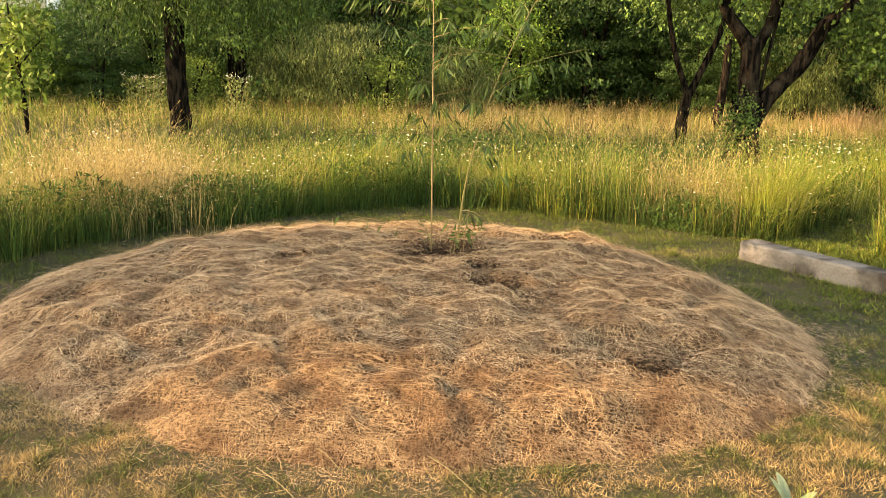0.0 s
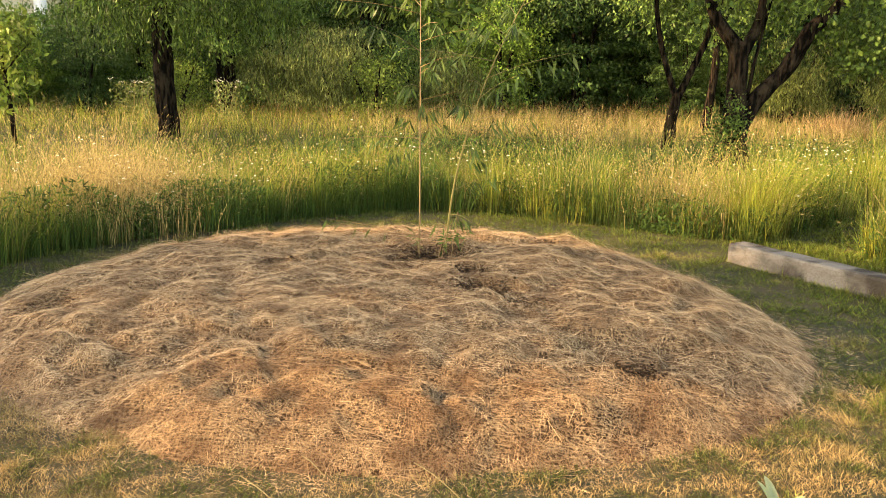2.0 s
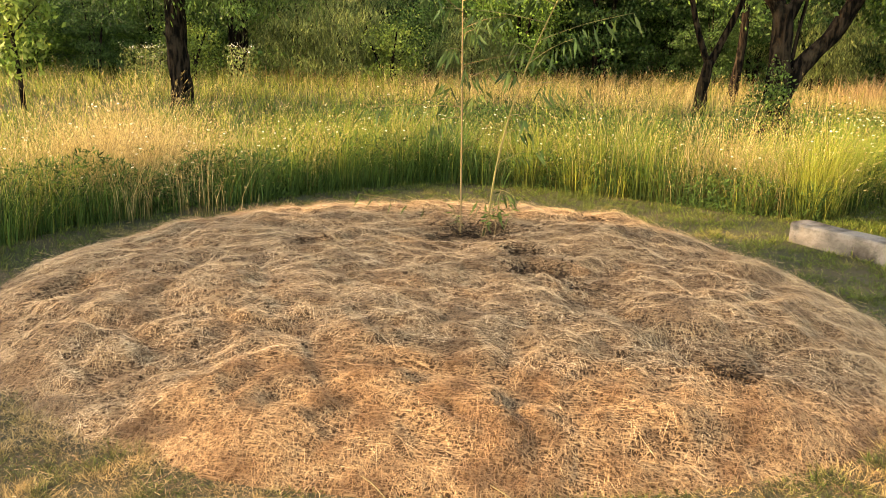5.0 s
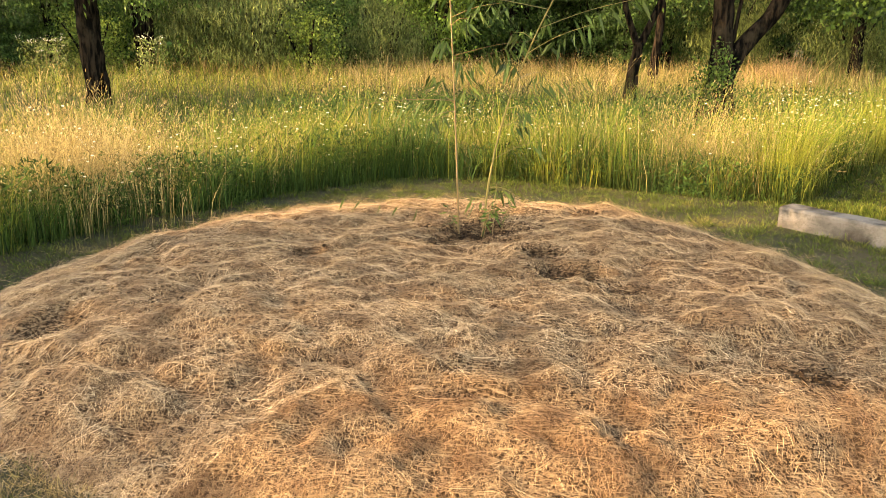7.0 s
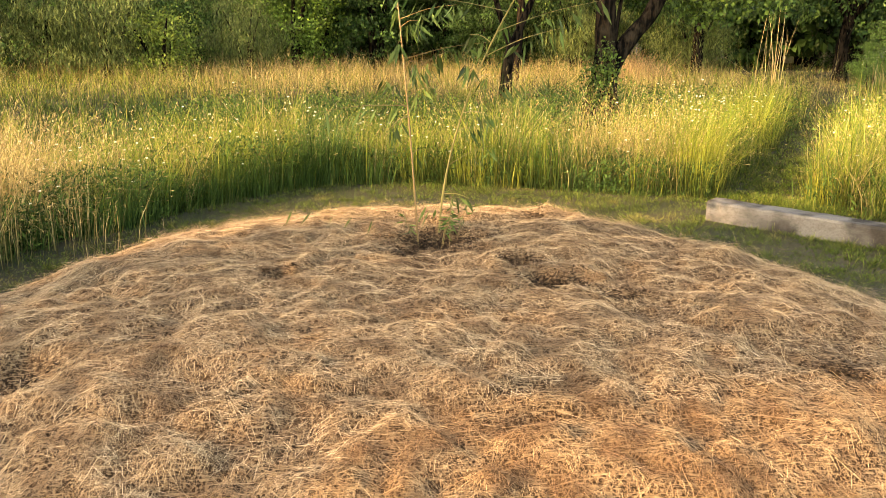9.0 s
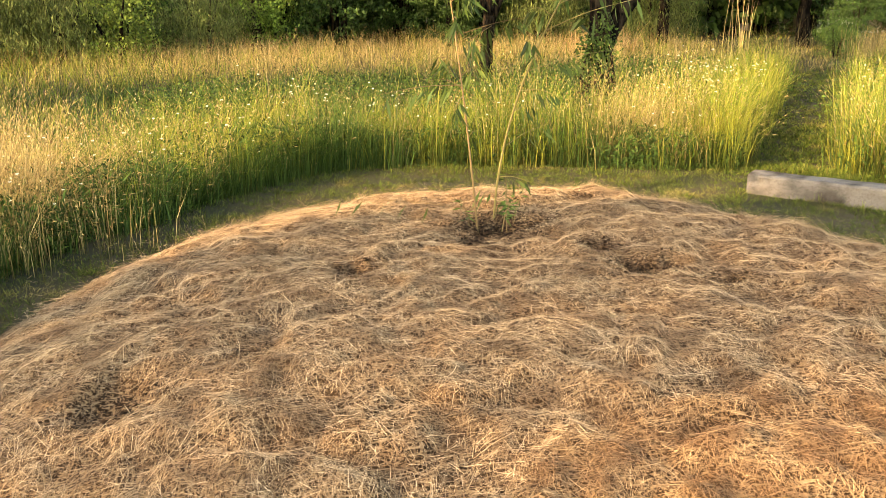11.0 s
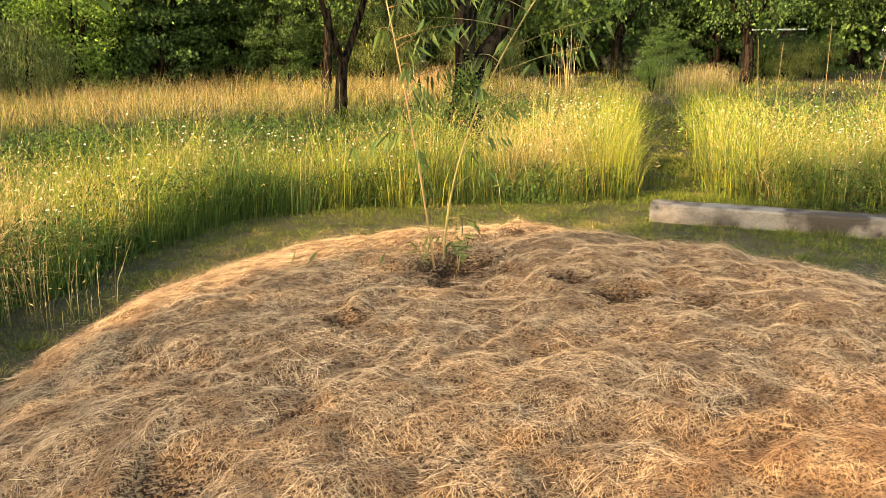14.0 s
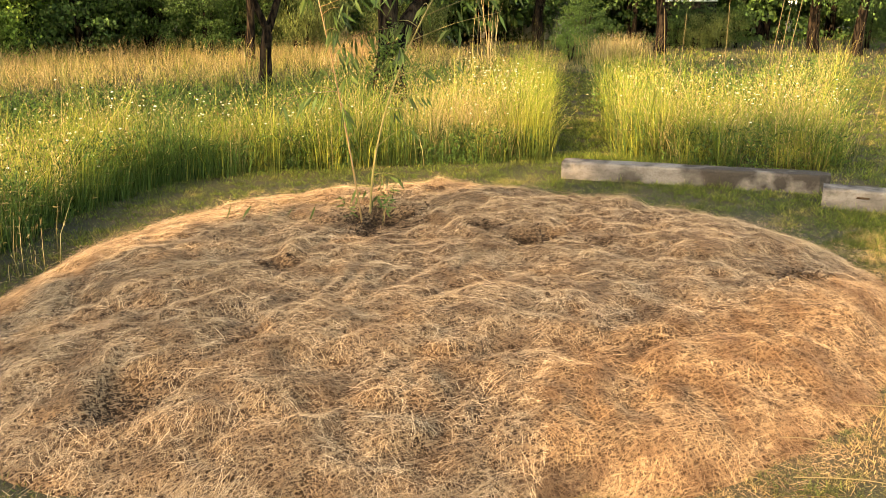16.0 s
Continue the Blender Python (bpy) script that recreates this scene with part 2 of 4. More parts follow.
M_ROSE = strand_mat("reddish_grass", [(0.0, (0.2, 0.13, 0.06)), (1.0, (0.3, 0.17, 0.09))], [(0.0, (0.40, 0.25, 0.12)), (1.0, (0.54, 0.38, 0.2))], through=0.3)
LEAF = {
    "bright": strand_mat("leaf_bright", [(0.0, (0.06, 0.125, 0.02)), (1.0, (0.13, 0.21, 0.04))], [(0.0, (0.07, 0.145, 0.025)), (1.0, (0.165, 0.26, 0.05))], through=0.25, rough=0.45),
    "plum": strand_mat("leaf_plum", [(0.0, (0.03, 0.062, 0.013)), (1.0, (0.07, 0.12, 0.026))], [(0.0, (0.038, 0.075, 0.017)), (1.0, (0.105, 0.16, 0.036))], through=0.25, rough=0.45),
    "lime": strand_mat("leaf_lime", [(0.0, (0.08, 0.14, 0.024)), (1.0, (0.18, 0.23, 0.05))], [(0.0, (0.1, 0.165, 0.03)), (1.0, (0.21, 0.26, 0.06))], through=0.3, rough=0.45),
    "dark": strand_mat("leaf_dark", [(0.0, (0.015, 0.038, 0.011)), (1.0, (0.045, 0.088, 0.022))], [(0.0, (0.02, 0.048, 0.012)), (1.0, (0.062, 0.112, 0.03))], through=0.12, rough=0.5),
    "fresh": strand_mat("leaf_fresh", [(0.0, (0.03, 0.072, 0.017)), (1.0, (0.105, 0.17, 0.04))], [(0.0, (0.044, 0.098, 0.023)), (1.0, (0.14, 0.22, 0.054))], through=0.24, rough=0.45),
    "olive": strand_mat("leaf_olive", [(0.0, (0.06, 0.088, 0.026)), (1.0, (0.145, 0.175, 0.055))], [(0.0, (0.072, 0.11, 0.032)), (1.0, (0.19, 0.22, 0.075))], through=0.25, rough=0.5),
    "bamboo": strand_mat("leaf_bamboo", [(0.0, (0.038, 0.072, 0.018)), (1.0, (0.078, 0.115, 0.03))], [(0.0, (0.044, 0.08, 0.02)), (1.0, (0.11, 0.145, 0.045))], through=0.35, rough=0.4),
    "grey": strand_mat("leaf_grey", [(0.0, (0.26, 0.33, 0.21)), (1.0, (0.36, 0.43, 0.29))], [(0.0, (0.3, 0.38, 0.25)), (1.0, (0.42, 0.49, 0.34))], through=0.25, rough=0.7, spread=(0.9, 1.1)),
}

M_GROUND, nt, b = material("lawn_ground", 0.95)
c = mix(nt, contrast(nt, noise_tex(nt, 1.3, 5), 0.4, 0.62), (0.017, 0.022, 0.006), (0.055, 0.042, 0.016))
c = mix(nt, contrast(nt, noise_tex(nt, 30, 4), 0.35, 0.7), mix(nt, 0.7, c, (0.025, 0.022, 0.012)), c)
nt.links.new(c, b.inputs["Base Color"])
bumped(nt, b, noise_tex(nt, 60, 5), 0.8, 0.02)

M_HAY, nt, b = material("hay_bed", 0.9)
b.inputs["Specular IOR Level"].default_value = 0.05
# near-black base: shade between the felted straws is put into the colour
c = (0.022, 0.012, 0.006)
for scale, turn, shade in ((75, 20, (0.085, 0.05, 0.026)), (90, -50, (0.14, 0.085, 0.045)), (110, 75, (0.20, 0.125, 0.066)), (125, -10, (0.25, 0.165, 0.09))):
    tc, mp, nz = nt.nodes.new("ShaderNodeTexCoord"), nt.nodes.new("ShaderNodeMapping"), nt.nodes.new("ShaderNodeTexNoise")
    mp.vector_type = "TEXTURE"
    mp.inputs["Rotation"].default_value = (0, 0, radians(turn))
    mp.inputs["Scale"].default_value = (7, 1, 1)
    nz.inputs["Scale"].default_value, nz.inputs["Detail"].default_value, nz.inputs["Distortion"].default_value = scale, 2, 0.6
    nt.links.new(tc.outputs["Object"], mp.inputs[0])
    nt.links.new(mp.outputs[0], nz.inputs["Vector"])
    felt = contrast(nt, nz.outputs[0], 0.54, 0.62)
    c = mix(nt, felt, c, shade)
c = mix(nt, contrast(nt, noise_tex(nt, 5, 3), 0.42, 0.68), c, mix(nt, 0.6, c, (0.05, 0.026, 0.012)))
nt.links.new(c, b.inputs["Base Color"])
bumped(nt, b, felt, 1.0, 0.004)

M_BARK, nt, b = material("bark", 0.95)
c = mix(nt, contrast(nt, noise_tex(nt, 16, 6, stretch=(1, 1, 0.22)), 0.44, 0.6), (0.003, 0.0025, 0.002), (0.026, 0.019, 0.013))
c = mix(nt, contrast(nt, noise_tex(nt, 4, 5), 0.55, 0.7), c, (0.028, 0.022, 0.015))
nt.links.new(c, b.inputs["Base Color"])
b.inputs["Specular IOR Level"].default_value = 0.03
bumped(nt, b, noise_tex(nt, 16, 6, stretch=(1, 1, 0.22)), 1.0, 0.08)

M_CONC, nt, b = material("weathered_concrete", 0.9)
b.inputs["Specular IOR Level"].default_value = 0.1
c = mix(nt, contrast(nt, noise_tex(nt, 3.4, 8), 0.43, 0.57), (0.032, 0.028, 0.023), (0.14, 0.128, 0.11))
c = mix(nt, contrast(nt, noise_tex(nt, 3.1, 6, stretch=(0.8, 1, 1.6)), 0.52, 0.64), c, mix(nt, 0.5, c, (0.035, 0.028, 0.021)))
c = mix(nt, contrast(nt, noise_tex(nt, 60, 5), 0.5, 0.7), c, mix(nt, 0.3, c, (0.05, 0.043, 0.035)))
nt.links.new(c, b.inputs["Base Color"])
bumped(nt, b, noise_tex(nt, 35, 7), 0.8, 0.012)

M_CANE, nt, b = material("bamboo_cane", 0.4)
c = mix(nt, contrast(nt, noise_tex(nt, 6, 4, stretch=(1, 1, 0.4)), 0.35, 0.65), (0.11, 0.066, 0.022), (0.20, 0.127, 0.044))
nt.links.new(c, b.inputs["Base Color"])
M_CANE_GREEN, nt, b = material("green_cane", 0.4)
c = mix(nt, contrast(nt, noise_tex(nt, 4, 4, stretch=(1, 1, 0.4)), 0.35, 0.65), (0.12, 0.105, 0.034), (0.23, 0.185, 0.07))
nt.links.new(c, b.inputs["Base Color"])

M_PLASTER, nt, b = material("pale_plaster", 0.9)
c = mix(nt, noise_tex(nt, 1.5, 5), (0.62, 0.50, 0.34), (0.74, 0.63, 0.46))
nt.links.new(c, b.inputs["Base Color"])
M_WHITE, nt, b = material("white_render", 0.85)
c = mix(nt, noise_tex(nt, 2, 5), (0.66, 0.65, 0.62), (0.82, 0.81, 0.78))
nt.links.new(c, b.inputs["Base Color"])
M_TILE, nt, b = material("roof_tile", 0.8)
c = mix(nt, noise_tex(nt, 6, 5), (0.20, 0.07, 0.045), (0.34, 0.13, 0.08))
nt.links.new(c, b.inputs["Base Color"])

# ---- ground ----
MX, MY = -0.2, 5.55


def mound_radius(th):
    r = 2.495 + 0.038 * np.cos(th) - 0.05 * np.sin(th) + 0.041 * np.cos(2 * th) - 0.082 * np.cos(3 * th) - 0.063 * np.sin(3 * th) - 0.022 * np.cos(4 * th) - 0.028 * np.sin(4 * th)
    r = r + 0.09 * np.clip(-np.sin(th), 0, 1) ** 6
    return r + 0.10 * (vnoise(th * 4.5 + 40, th * 0 + 3.3, 5) - 0.5) + 0.05 * (vnoise(th * 14 + 40, th * 0 + 8.3, 6) - 0.5)


def dip(x, y, px, py, r, depth):
    return depth * np.exp(-((x - px) ** 2 + (y - py) ** 2) / r ** 2)


# rounded tufts: place, radius, height
PILLOWS = ((1.25, 7.12, 0.08, 0.03), (-1.15, 3.62, 0.16, 0.05), (-0.85, 3.33, 0.22, 0.06), (-0.3, 3.92, 0.2, 0.035), (0.7, 3.45, 0.18, 0.06), (1.15, 3.55, 0.2, 0.04), (0.2, 3.4, 0.16, 0.05), (1.45, 4.3, 0.22, 0.04), (-0.4, 4.9, 0.25, 0.03), (-1.9, 4.3, 0.25, 0.04), (-1.5, 6.6, 0.25, 0.04), (0.9, 6.3, 0.25, 0.04), (-0.7, 6.0, 0.22, 0.035), (1.5, 5.2, 0.22, 0.035), (-2.1, 5.4, 0.2, 0.03))
# hollows in the hay: place, radius, depth
HOLES = ((0.10, 6.42, 0.24, 0.07), (0.36, 5.58, 0.09, 0.10), (0.40, 5.20, 0.12, 0.11), (0.62, 4.89, 0.08, 0.08), (-1.02, 5.78, 0.10, 0.06), (-2.23, 4.84, 0.14, 0.025),
         (-1.68, 4.94, 0.06, 0.04), (-0.19, 6.1, 0.07, 0.03), (1.02, 6.9, 0.07, 0.05), (1.06, 3.86, 0.10, 0.045))


def creases(x, y):
    """Matted tufts with sharp hollows between them, at two sizes; 0 in a hollow."""
    wx, wy = x + 0.25 * fbm(x * 2, y * 2, 31), y + 0.25 * fbm(x * 2 + 9, y * 2, 37)
    mid = np.clip((fbm(wx * 2.6, wy * 3.8, 15, 3) - 0.33) * 3.4, 0, 1)
    fine = np.clip((fbm(wx * 9 + 3, wy * 12, 21, 2) - 0.3) * 2.8, 0, 1)
    return mid, fine


def mound_height(x, y):
    """Height of the hay above the lawn; falls below it outside the heap."""
    dx, dy = x - MX, y - MY
    rho = np.hypot(dx, dy) / mound_radius(np.arctan2(dy, dx))
    h = 0.205 * (1 - np.clip(rho, 0, 1.3) ** 4.5) + 0.03 * np.clip((5.2 - y) / 2, -1, 1) * np.clip(1 - rho ** 3, 0, 1)
    wx, wy = x + 0.25 * fbm(x * 2, y * 2, 31), y + 0.25 * fbm(x * 2 + 9, y * 2, 37)
    big = fbm(wx * 1.5, wy * 2.6, 11, 3)
    mid, fine = creases(x, y)
    keep = np.clip((1.04 - rho) * 5, 0, 1)
    h = h + keep * (0.050 * (big - 0.5) + 0.044 * (mid - 0.5) + 0.034 * (fine - 0.5))
    h = h - dip(x, y, 0.08, 6.45, 0.38, 0.05)
    for px, py, r, rise in PILLOWS:
        h = h + dip(x, (y - py) * 1.3 + py, px, py, r, rise)
    for px, py, r, depth in HOLES:
        h = h - dip(x, py + (y - py) * 1.3, px, py, r * (0.7 + 0.6 * vnoise(x * 14, y * 14, 9)), depth * 1.3)
    return np.where(rho < 0.9, np.maximum(h, 0.012), h)


bm = bmesh.new()
bmesh.ops.create_grid(bm, x_segments=60, y_segments=60, size=400)
me = bpy.data.meshes.new("ground")
bm.to_mesh(me)
bm.free()
ground = thing("ground", me, M_GROUND, "mown lawn ground with dry and green patches", "ground", kind="structure")

# ---- hay mound ----
rings, spokes = 112, 360
th = np.linspace(0, 2 * np.pi, spokes, endpoint=False)
f = np.linspace(0, 1.03, rings) ** 0.75
gx = MX + f[:, None] * (mound_radius(th) * np.cos(th))[None]
gy = MY + f[:, None] * (mound_radius(th) * np.sin(th))[None]
gz = mound_height(gx, gy)
gz[-1] = -0.03
verts = np.stack([gx, gy, gz], 2).reshape(-1, 3)
i, j = np.meshgrid(np.arange(rings - 1), np.arange(spokes), indexing="ij")
quads = np.stack([i * spokes + j, (i + 1) * spokes + j, (i + 1) * spokes + (j + 1) % spokes, i * spokes + (j + 1) % spokes], 2).reshape(-1, 4)
hay_mound = new("hay_mound")
tagged(hay_mound, "low round heap of dry mown hay on the lawn", "hay heap")
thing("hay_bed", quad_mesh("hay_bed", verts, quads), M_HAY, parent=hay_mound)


def straws(n, length, width, spread=0.8, beyond=1.0, tilted=0.10, lifted=0.012, fine=False, fray=None):
    """Straight straws that bridge the lumps of the heap, each a thin kite."""
    th, r = RNG.uniform(0, 2 * np.pi, n), np.sqrt(RNG.uniform(0, 1, n)) * beyond
    if fray:
        th, r = RNG.uniform(fray[0], fray[1], n), fray[3] + np.abs(RNG.normal(0, fray[2], n)) * (0.3 + 1.3 * vnoise(th * 9, th * 0, 19))
    x, y = MX + r * mound_radius(th) * np.cos(th), MY + r * mound_radius(th) * np.sin(th)
    bare = sum(np.exp(-((x - px) ** 2 + (y - py) ** 2) / (1.1 * r) ** 2) for px, py, r, _ in HOLES)
    mid, small = creases(x, y)
    keep = RNG.uniform(0, 1, n) > bare * 1.9 + 0.30 * np.clip(1 - mid * 1.8, 0, 1) + 0.35 * np.clip(1 - small * 2.0, 0, 1)
    x, y = x[keep], y[keep]
    n = len(x)
    a = (fbm(x * 2.6, y * 3.6, 51) - 0.5) * 5.5 - 0.2 + RNG.normal(0, spread, n)
    ln = length[0] + (length[1] - length[0]) * RNG.uniform(0, 1, n) ** 2
    w = width * RNG.uniform(0.6, 1.4, n) * 0.5
    cx, cy = np.cos(a) * ln * 0.5, np.sin(a) * ln * 0.5
    z0, z1, zm = [np.maximum(mound_height(x + k * cx, y + k * cy), 0.0) for k in (-1, 1, 0)]
    rise = np.maximum(zm - (z0 + z1) / 2, 0) + RNG.uniform(0.0, 1.0, n) ** 2 * lifted + 0.001
    z0, z1 = z0 + rise + np.maximum(RNG.normal(0, tilted, n) * ln, -0.004), z1 + rise
    nx, ny = -np.sin(a) * w, np.cos(a) * w
    sag = RNG.normal(0, 0.05, n) * ln
    mx, my, mz = x - np.sin(a) * sag, y + np.cos(a) * sag, (z0 + z1) / 2
    roll = RNG.uniform(-0.8, 0.8, n) * w
    v = np.zeros((n, 6, 3))
    for k, (px, py, pz, f) in enumerate(((x - cx, y - cy, z0, 0.6), (mx, my, mz, 1.0), (x + cx, y + cy, z1, 0.5))):
        v[:, 2 * k] = np.stack([px + nx * f, py + ny * f, pz + roll * f], 1)
        v[:, 2 * k + 1] = np.stack([px - nx * f, py - ny * f, pz - roll * f], 1)
    if fine:
        i = np.arange(n) * 4
        uv = np.zeros((n, 4, 2))
        uv[:, 2:, 1] = 1.0
        return v[:, [0, 1, 5, 4]].reshape(-1, 3), np.arange(4 * n).reshape(-1, 4), uv.reshape(-1, 2)
    i = np.arange(n) * 6
    q = np.stack([np.stack([i, i + 1, i + 3, i + 2], 1), np.stack([i + 2, i + 3, i + 5, i + 4], 1)], 1).reshape(-1, 4)
    uv = np.zeros((n, 6, 2))
    uv[:, 2:4, 1], uv[:, 4:6, 1] = 0.5, 1.0
    return v.reshape(-1, 3), q, uv.reshape(-1, 2)


hay = joined([straws(205000, (0.012, 0.06), 0.0015, 1.4, fine=True, tilted=0.16), straws(90000, (0.03, 0.10), 0.0014, 0.95, fine=True, lifted=0.014), straws(15000, (0.05, 0.17), 0.0014, 0.8, 1.0), straws(13000, (0.02, 0.10), 0.0018, 1.5, 1.07, fine=True),
              straws(8000, (0.02, 0.09), 0.0018, 1.5, 1.2, fine=True), straws(18000, (0.015, 0.09), 0.0017, 1.5, fine=True, fray=(-2.75, -0.15, 0.10, 0.95)), straws(16000, (0.03, 0.12), 0.0015, 1.2, tilted=0.3, lifted=0.04, fine=True, fray=(-0.3, 3.6, 0.08, 0.80))])
mid_q = hay[0][hay[1]].mean(axis=1)
# cut along the near edge of the heap's shade
front_hay = mid_q[:, 1] < np.interp(mid_q[:, 0], [-2.4, -1.5, -1.2, -0.6, 0.0, 0.5, 0.9, 1.5, 2.4], [3.0, 3.35, 3.62, 3.95, 3.92, 3.8, 3.65, 3.75, 3.9]) + 0.35 * (fbm(mid_q[:, 0] * 3, mid_q[:, 1] * 3, 57) - 0.5)


def split_off(mesh_data, mask):
    """The faces under the mask, with their own corners only."""
    v, q, u = mesh_data
    ids, q = np.unique(q[mask], return_inverse=True)
    return v[ids], q.reshape(-1, 4), u[ids]


thing("loose_straw", quad_mesh("loose_straw", *split_off(hay, ~front_hay)), M_STRAW, "tangled pale straws over the heap", kind="stuff", parent=hay_mound)
thing("front_straw", quad_mesh("front_straw", *split_off(hay, front_hay)), M_STRAW_FRONT, "orange-brown straw before the shade line, partly tinted for sunlight", kind="stuff", parent=hay_mound)

# dark mulch bits that paint extra shade into the hollows
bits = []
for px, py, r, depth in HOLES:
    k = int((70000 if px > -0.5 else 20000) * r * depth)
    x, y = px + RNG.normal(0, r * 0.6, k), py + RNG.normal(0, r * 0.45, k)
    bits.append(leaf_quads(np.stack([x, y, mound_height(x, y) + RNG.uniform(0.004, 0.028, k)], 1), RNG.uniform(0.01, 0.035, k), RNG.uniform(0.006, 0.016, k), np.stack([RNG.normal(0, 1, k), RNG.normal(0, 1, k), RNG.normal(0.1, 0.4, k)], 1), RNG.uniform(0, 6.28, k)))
thing("mulch_shade", quad_mesh("mulch_shade", *joined(bits)), M_HOLLOW_SHADE, "dark bits that deepen the shade in the hay's hollows", kind="stuff", parent=hay_mound)


# ---- lawn and meadow ----
EDGE_A = [-30, -12, -2, 8, 26, 32, 46, 64, 76, 88, 99, 124, 143, 166, 185, 205, 330]
EDGE_R = [9, 6.5, 5.0, 4.44, 4.3, 4.0, 3.65, 3.55, 3.62, 3.8, 3.45, 2.95, 2.95, 3.2, 3.6, 5, 9]


def meadow_depth(x, y):
    """How far a place lies inside the tall grass; below zero on mown lawn and lanes."""
    a = np.degrees(np.arctan2(y - MY, x - MX))
    a = np.where(a < -30, a + 360, a)
    d = np.hypot(x - MX, y - MY) - np.interp(a, EDGE_A, EDGE_R) + 0.22 * (fbm(x * 1.6, y * 1.6, 71) - 0.5)
    for (lx, ly), (ux, uy), half in (((3.64, 7.6), (0.735, 0.678), 0.42), ((5.25, 5.0), (0.90, 0.42), 0.55)):
        along, off = (x - lx) * ux + (y - ly) * uy, np.abs((y - ly) * ux - (x - lx) * uy)
        d = np.where((along > -0.6) & (along < 11), np.minimum(d, off - half + 0.10 * (vnoise(along * 2.2, off * 0 + half * 9, 44) - 0.5)), d)
    return d


def lawn_zone(n, x0, x1, y0, y1):
    x, y = RNG.uniform(x0, x1, n), RNG.uniform(y0, y1, n)
    keep = (meadow_depth(x, y) < 0.12) & (mound_height(x, y) < 0.0)
    return x[keep], y[keep]


def lane_places(n, lx, ly, ux, uy, half, length):
    along, off = RNG.uniform(-0.3, length, n), RNG.uniform(-half, half, n)
    return lx + ux * along - uy * off, ly + uy * along + ux * off


def lawn_patch(n, per, x0, x1, y0, y1, high, wide, places=None):
    """Little tufts of mown grass, each blade a thin kite."""
    x, y = places if places else lawn_zone(n, x0, x1, y0, y1)
    grow = np.repeat(high * (0.2 + 1.1 * fbm(x * 2.2, y * 2.2, 91)) * (0.45 + 1.1 * vnoise(x * 8, y * 8, 93)) * RNG.uniform(0.5, 1.5, len(x)), per)
    x, y = np.repeat(x, per), np.repeat(y, per)
    k = len(x)
    dx, dy = RNG.normal(0, 0.016, k), RNG.normal(0, 0.016, k)
    root = np.stack([x + dx, y + dy, np.full(k, -0.004)], 1)
    way = np.stack([dx * 40 + RNG.normal(0, 0.45, k), dy * 40 + RNG.normal(0, 0.45, k), np.full(k, 1.0)], 1)
    return leaf_quads(root, grow * RNG.uniform(0.6, 1.4, k), wide * RNG.uniform(0.6, 1.4, k), way, RNG.uniform(0, 6.28, k))


turf = lawn_patch(21000, 9, -2.6, 2.8, 1.9, 4.3, 0.042, 0.0022)
turf = joined([turf, lawn_patch(10000, 5, -9.0, 8.0, -5.0, 2.2, 0.06, 0.011)])
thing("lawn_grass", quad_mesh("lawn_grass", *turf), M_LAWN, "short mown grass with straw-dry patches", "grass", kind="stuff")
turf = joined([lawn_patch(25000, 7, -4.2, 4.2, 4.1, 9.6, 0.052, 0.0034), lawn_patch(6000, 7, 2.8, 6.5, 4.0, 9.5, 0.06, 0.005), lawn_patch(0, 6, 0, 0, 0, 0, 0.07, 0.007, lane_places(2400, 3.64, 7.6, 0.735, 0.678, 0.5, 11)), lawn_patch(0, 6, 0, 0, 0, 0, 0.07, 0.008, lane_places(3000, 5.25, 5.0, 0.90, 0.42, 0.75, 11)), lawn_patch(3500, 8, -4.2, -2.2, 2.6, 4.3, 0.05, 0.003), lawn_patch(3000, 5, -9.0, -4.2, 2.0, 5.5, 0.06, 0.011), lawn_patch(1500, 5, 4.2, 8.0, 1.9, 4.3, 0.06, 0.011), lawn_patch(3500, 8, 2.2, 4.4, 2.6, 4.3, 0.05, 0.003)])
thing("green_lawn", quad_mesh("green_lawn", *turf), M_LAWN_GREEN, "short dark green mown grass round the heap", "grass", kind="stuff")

x, y = lawn_zone(4500, -2.8, 3.0, 1.9, 4.6)
k = len(x)
clip = blades(np.stack([x, y, RNG.uniform(0.012, 0.035, k)], 1), RNG.uniform(0.008, 0.022, k), np.full(k, 0.0019), RNG.uniform(0, 6.28, k), np.full(k, 2.2), curl=1.0, segs=2)
thing("dry_clippings", quad_mesh("dry_clippings", *clip), M_STRAW, "dry grass clippings scattered over the lawn", "clippings", kind="stuff")


def meadow_points(n, r0, r1, a0, a1, test=None):
    """Random places in a ring sector round the heap that lie in the tall grass."""
    a, r = np.radians(RNG.uniform(a0, a1, n)), np.sqrt(RNG.uniform(r0 ** 2, r1 ** 2, n))
    x, y = MX + r * np.cos(a), MY + r * np.sin(a)
    keep = meadow_depth(x, y) > 0
    if test is not None:
        keep &= test(x, y) > RNG.uniform(0, 1, n)
    return x[keep], y[keep]


def rim_width(x, y):
    """How deep the high rim of grass is: deeper in the block beyond the lane."""
    return np.where((x > 3.2) & (y < 9.2) & (y < 0.92 * x + 4.25), 2.3, 1.1)


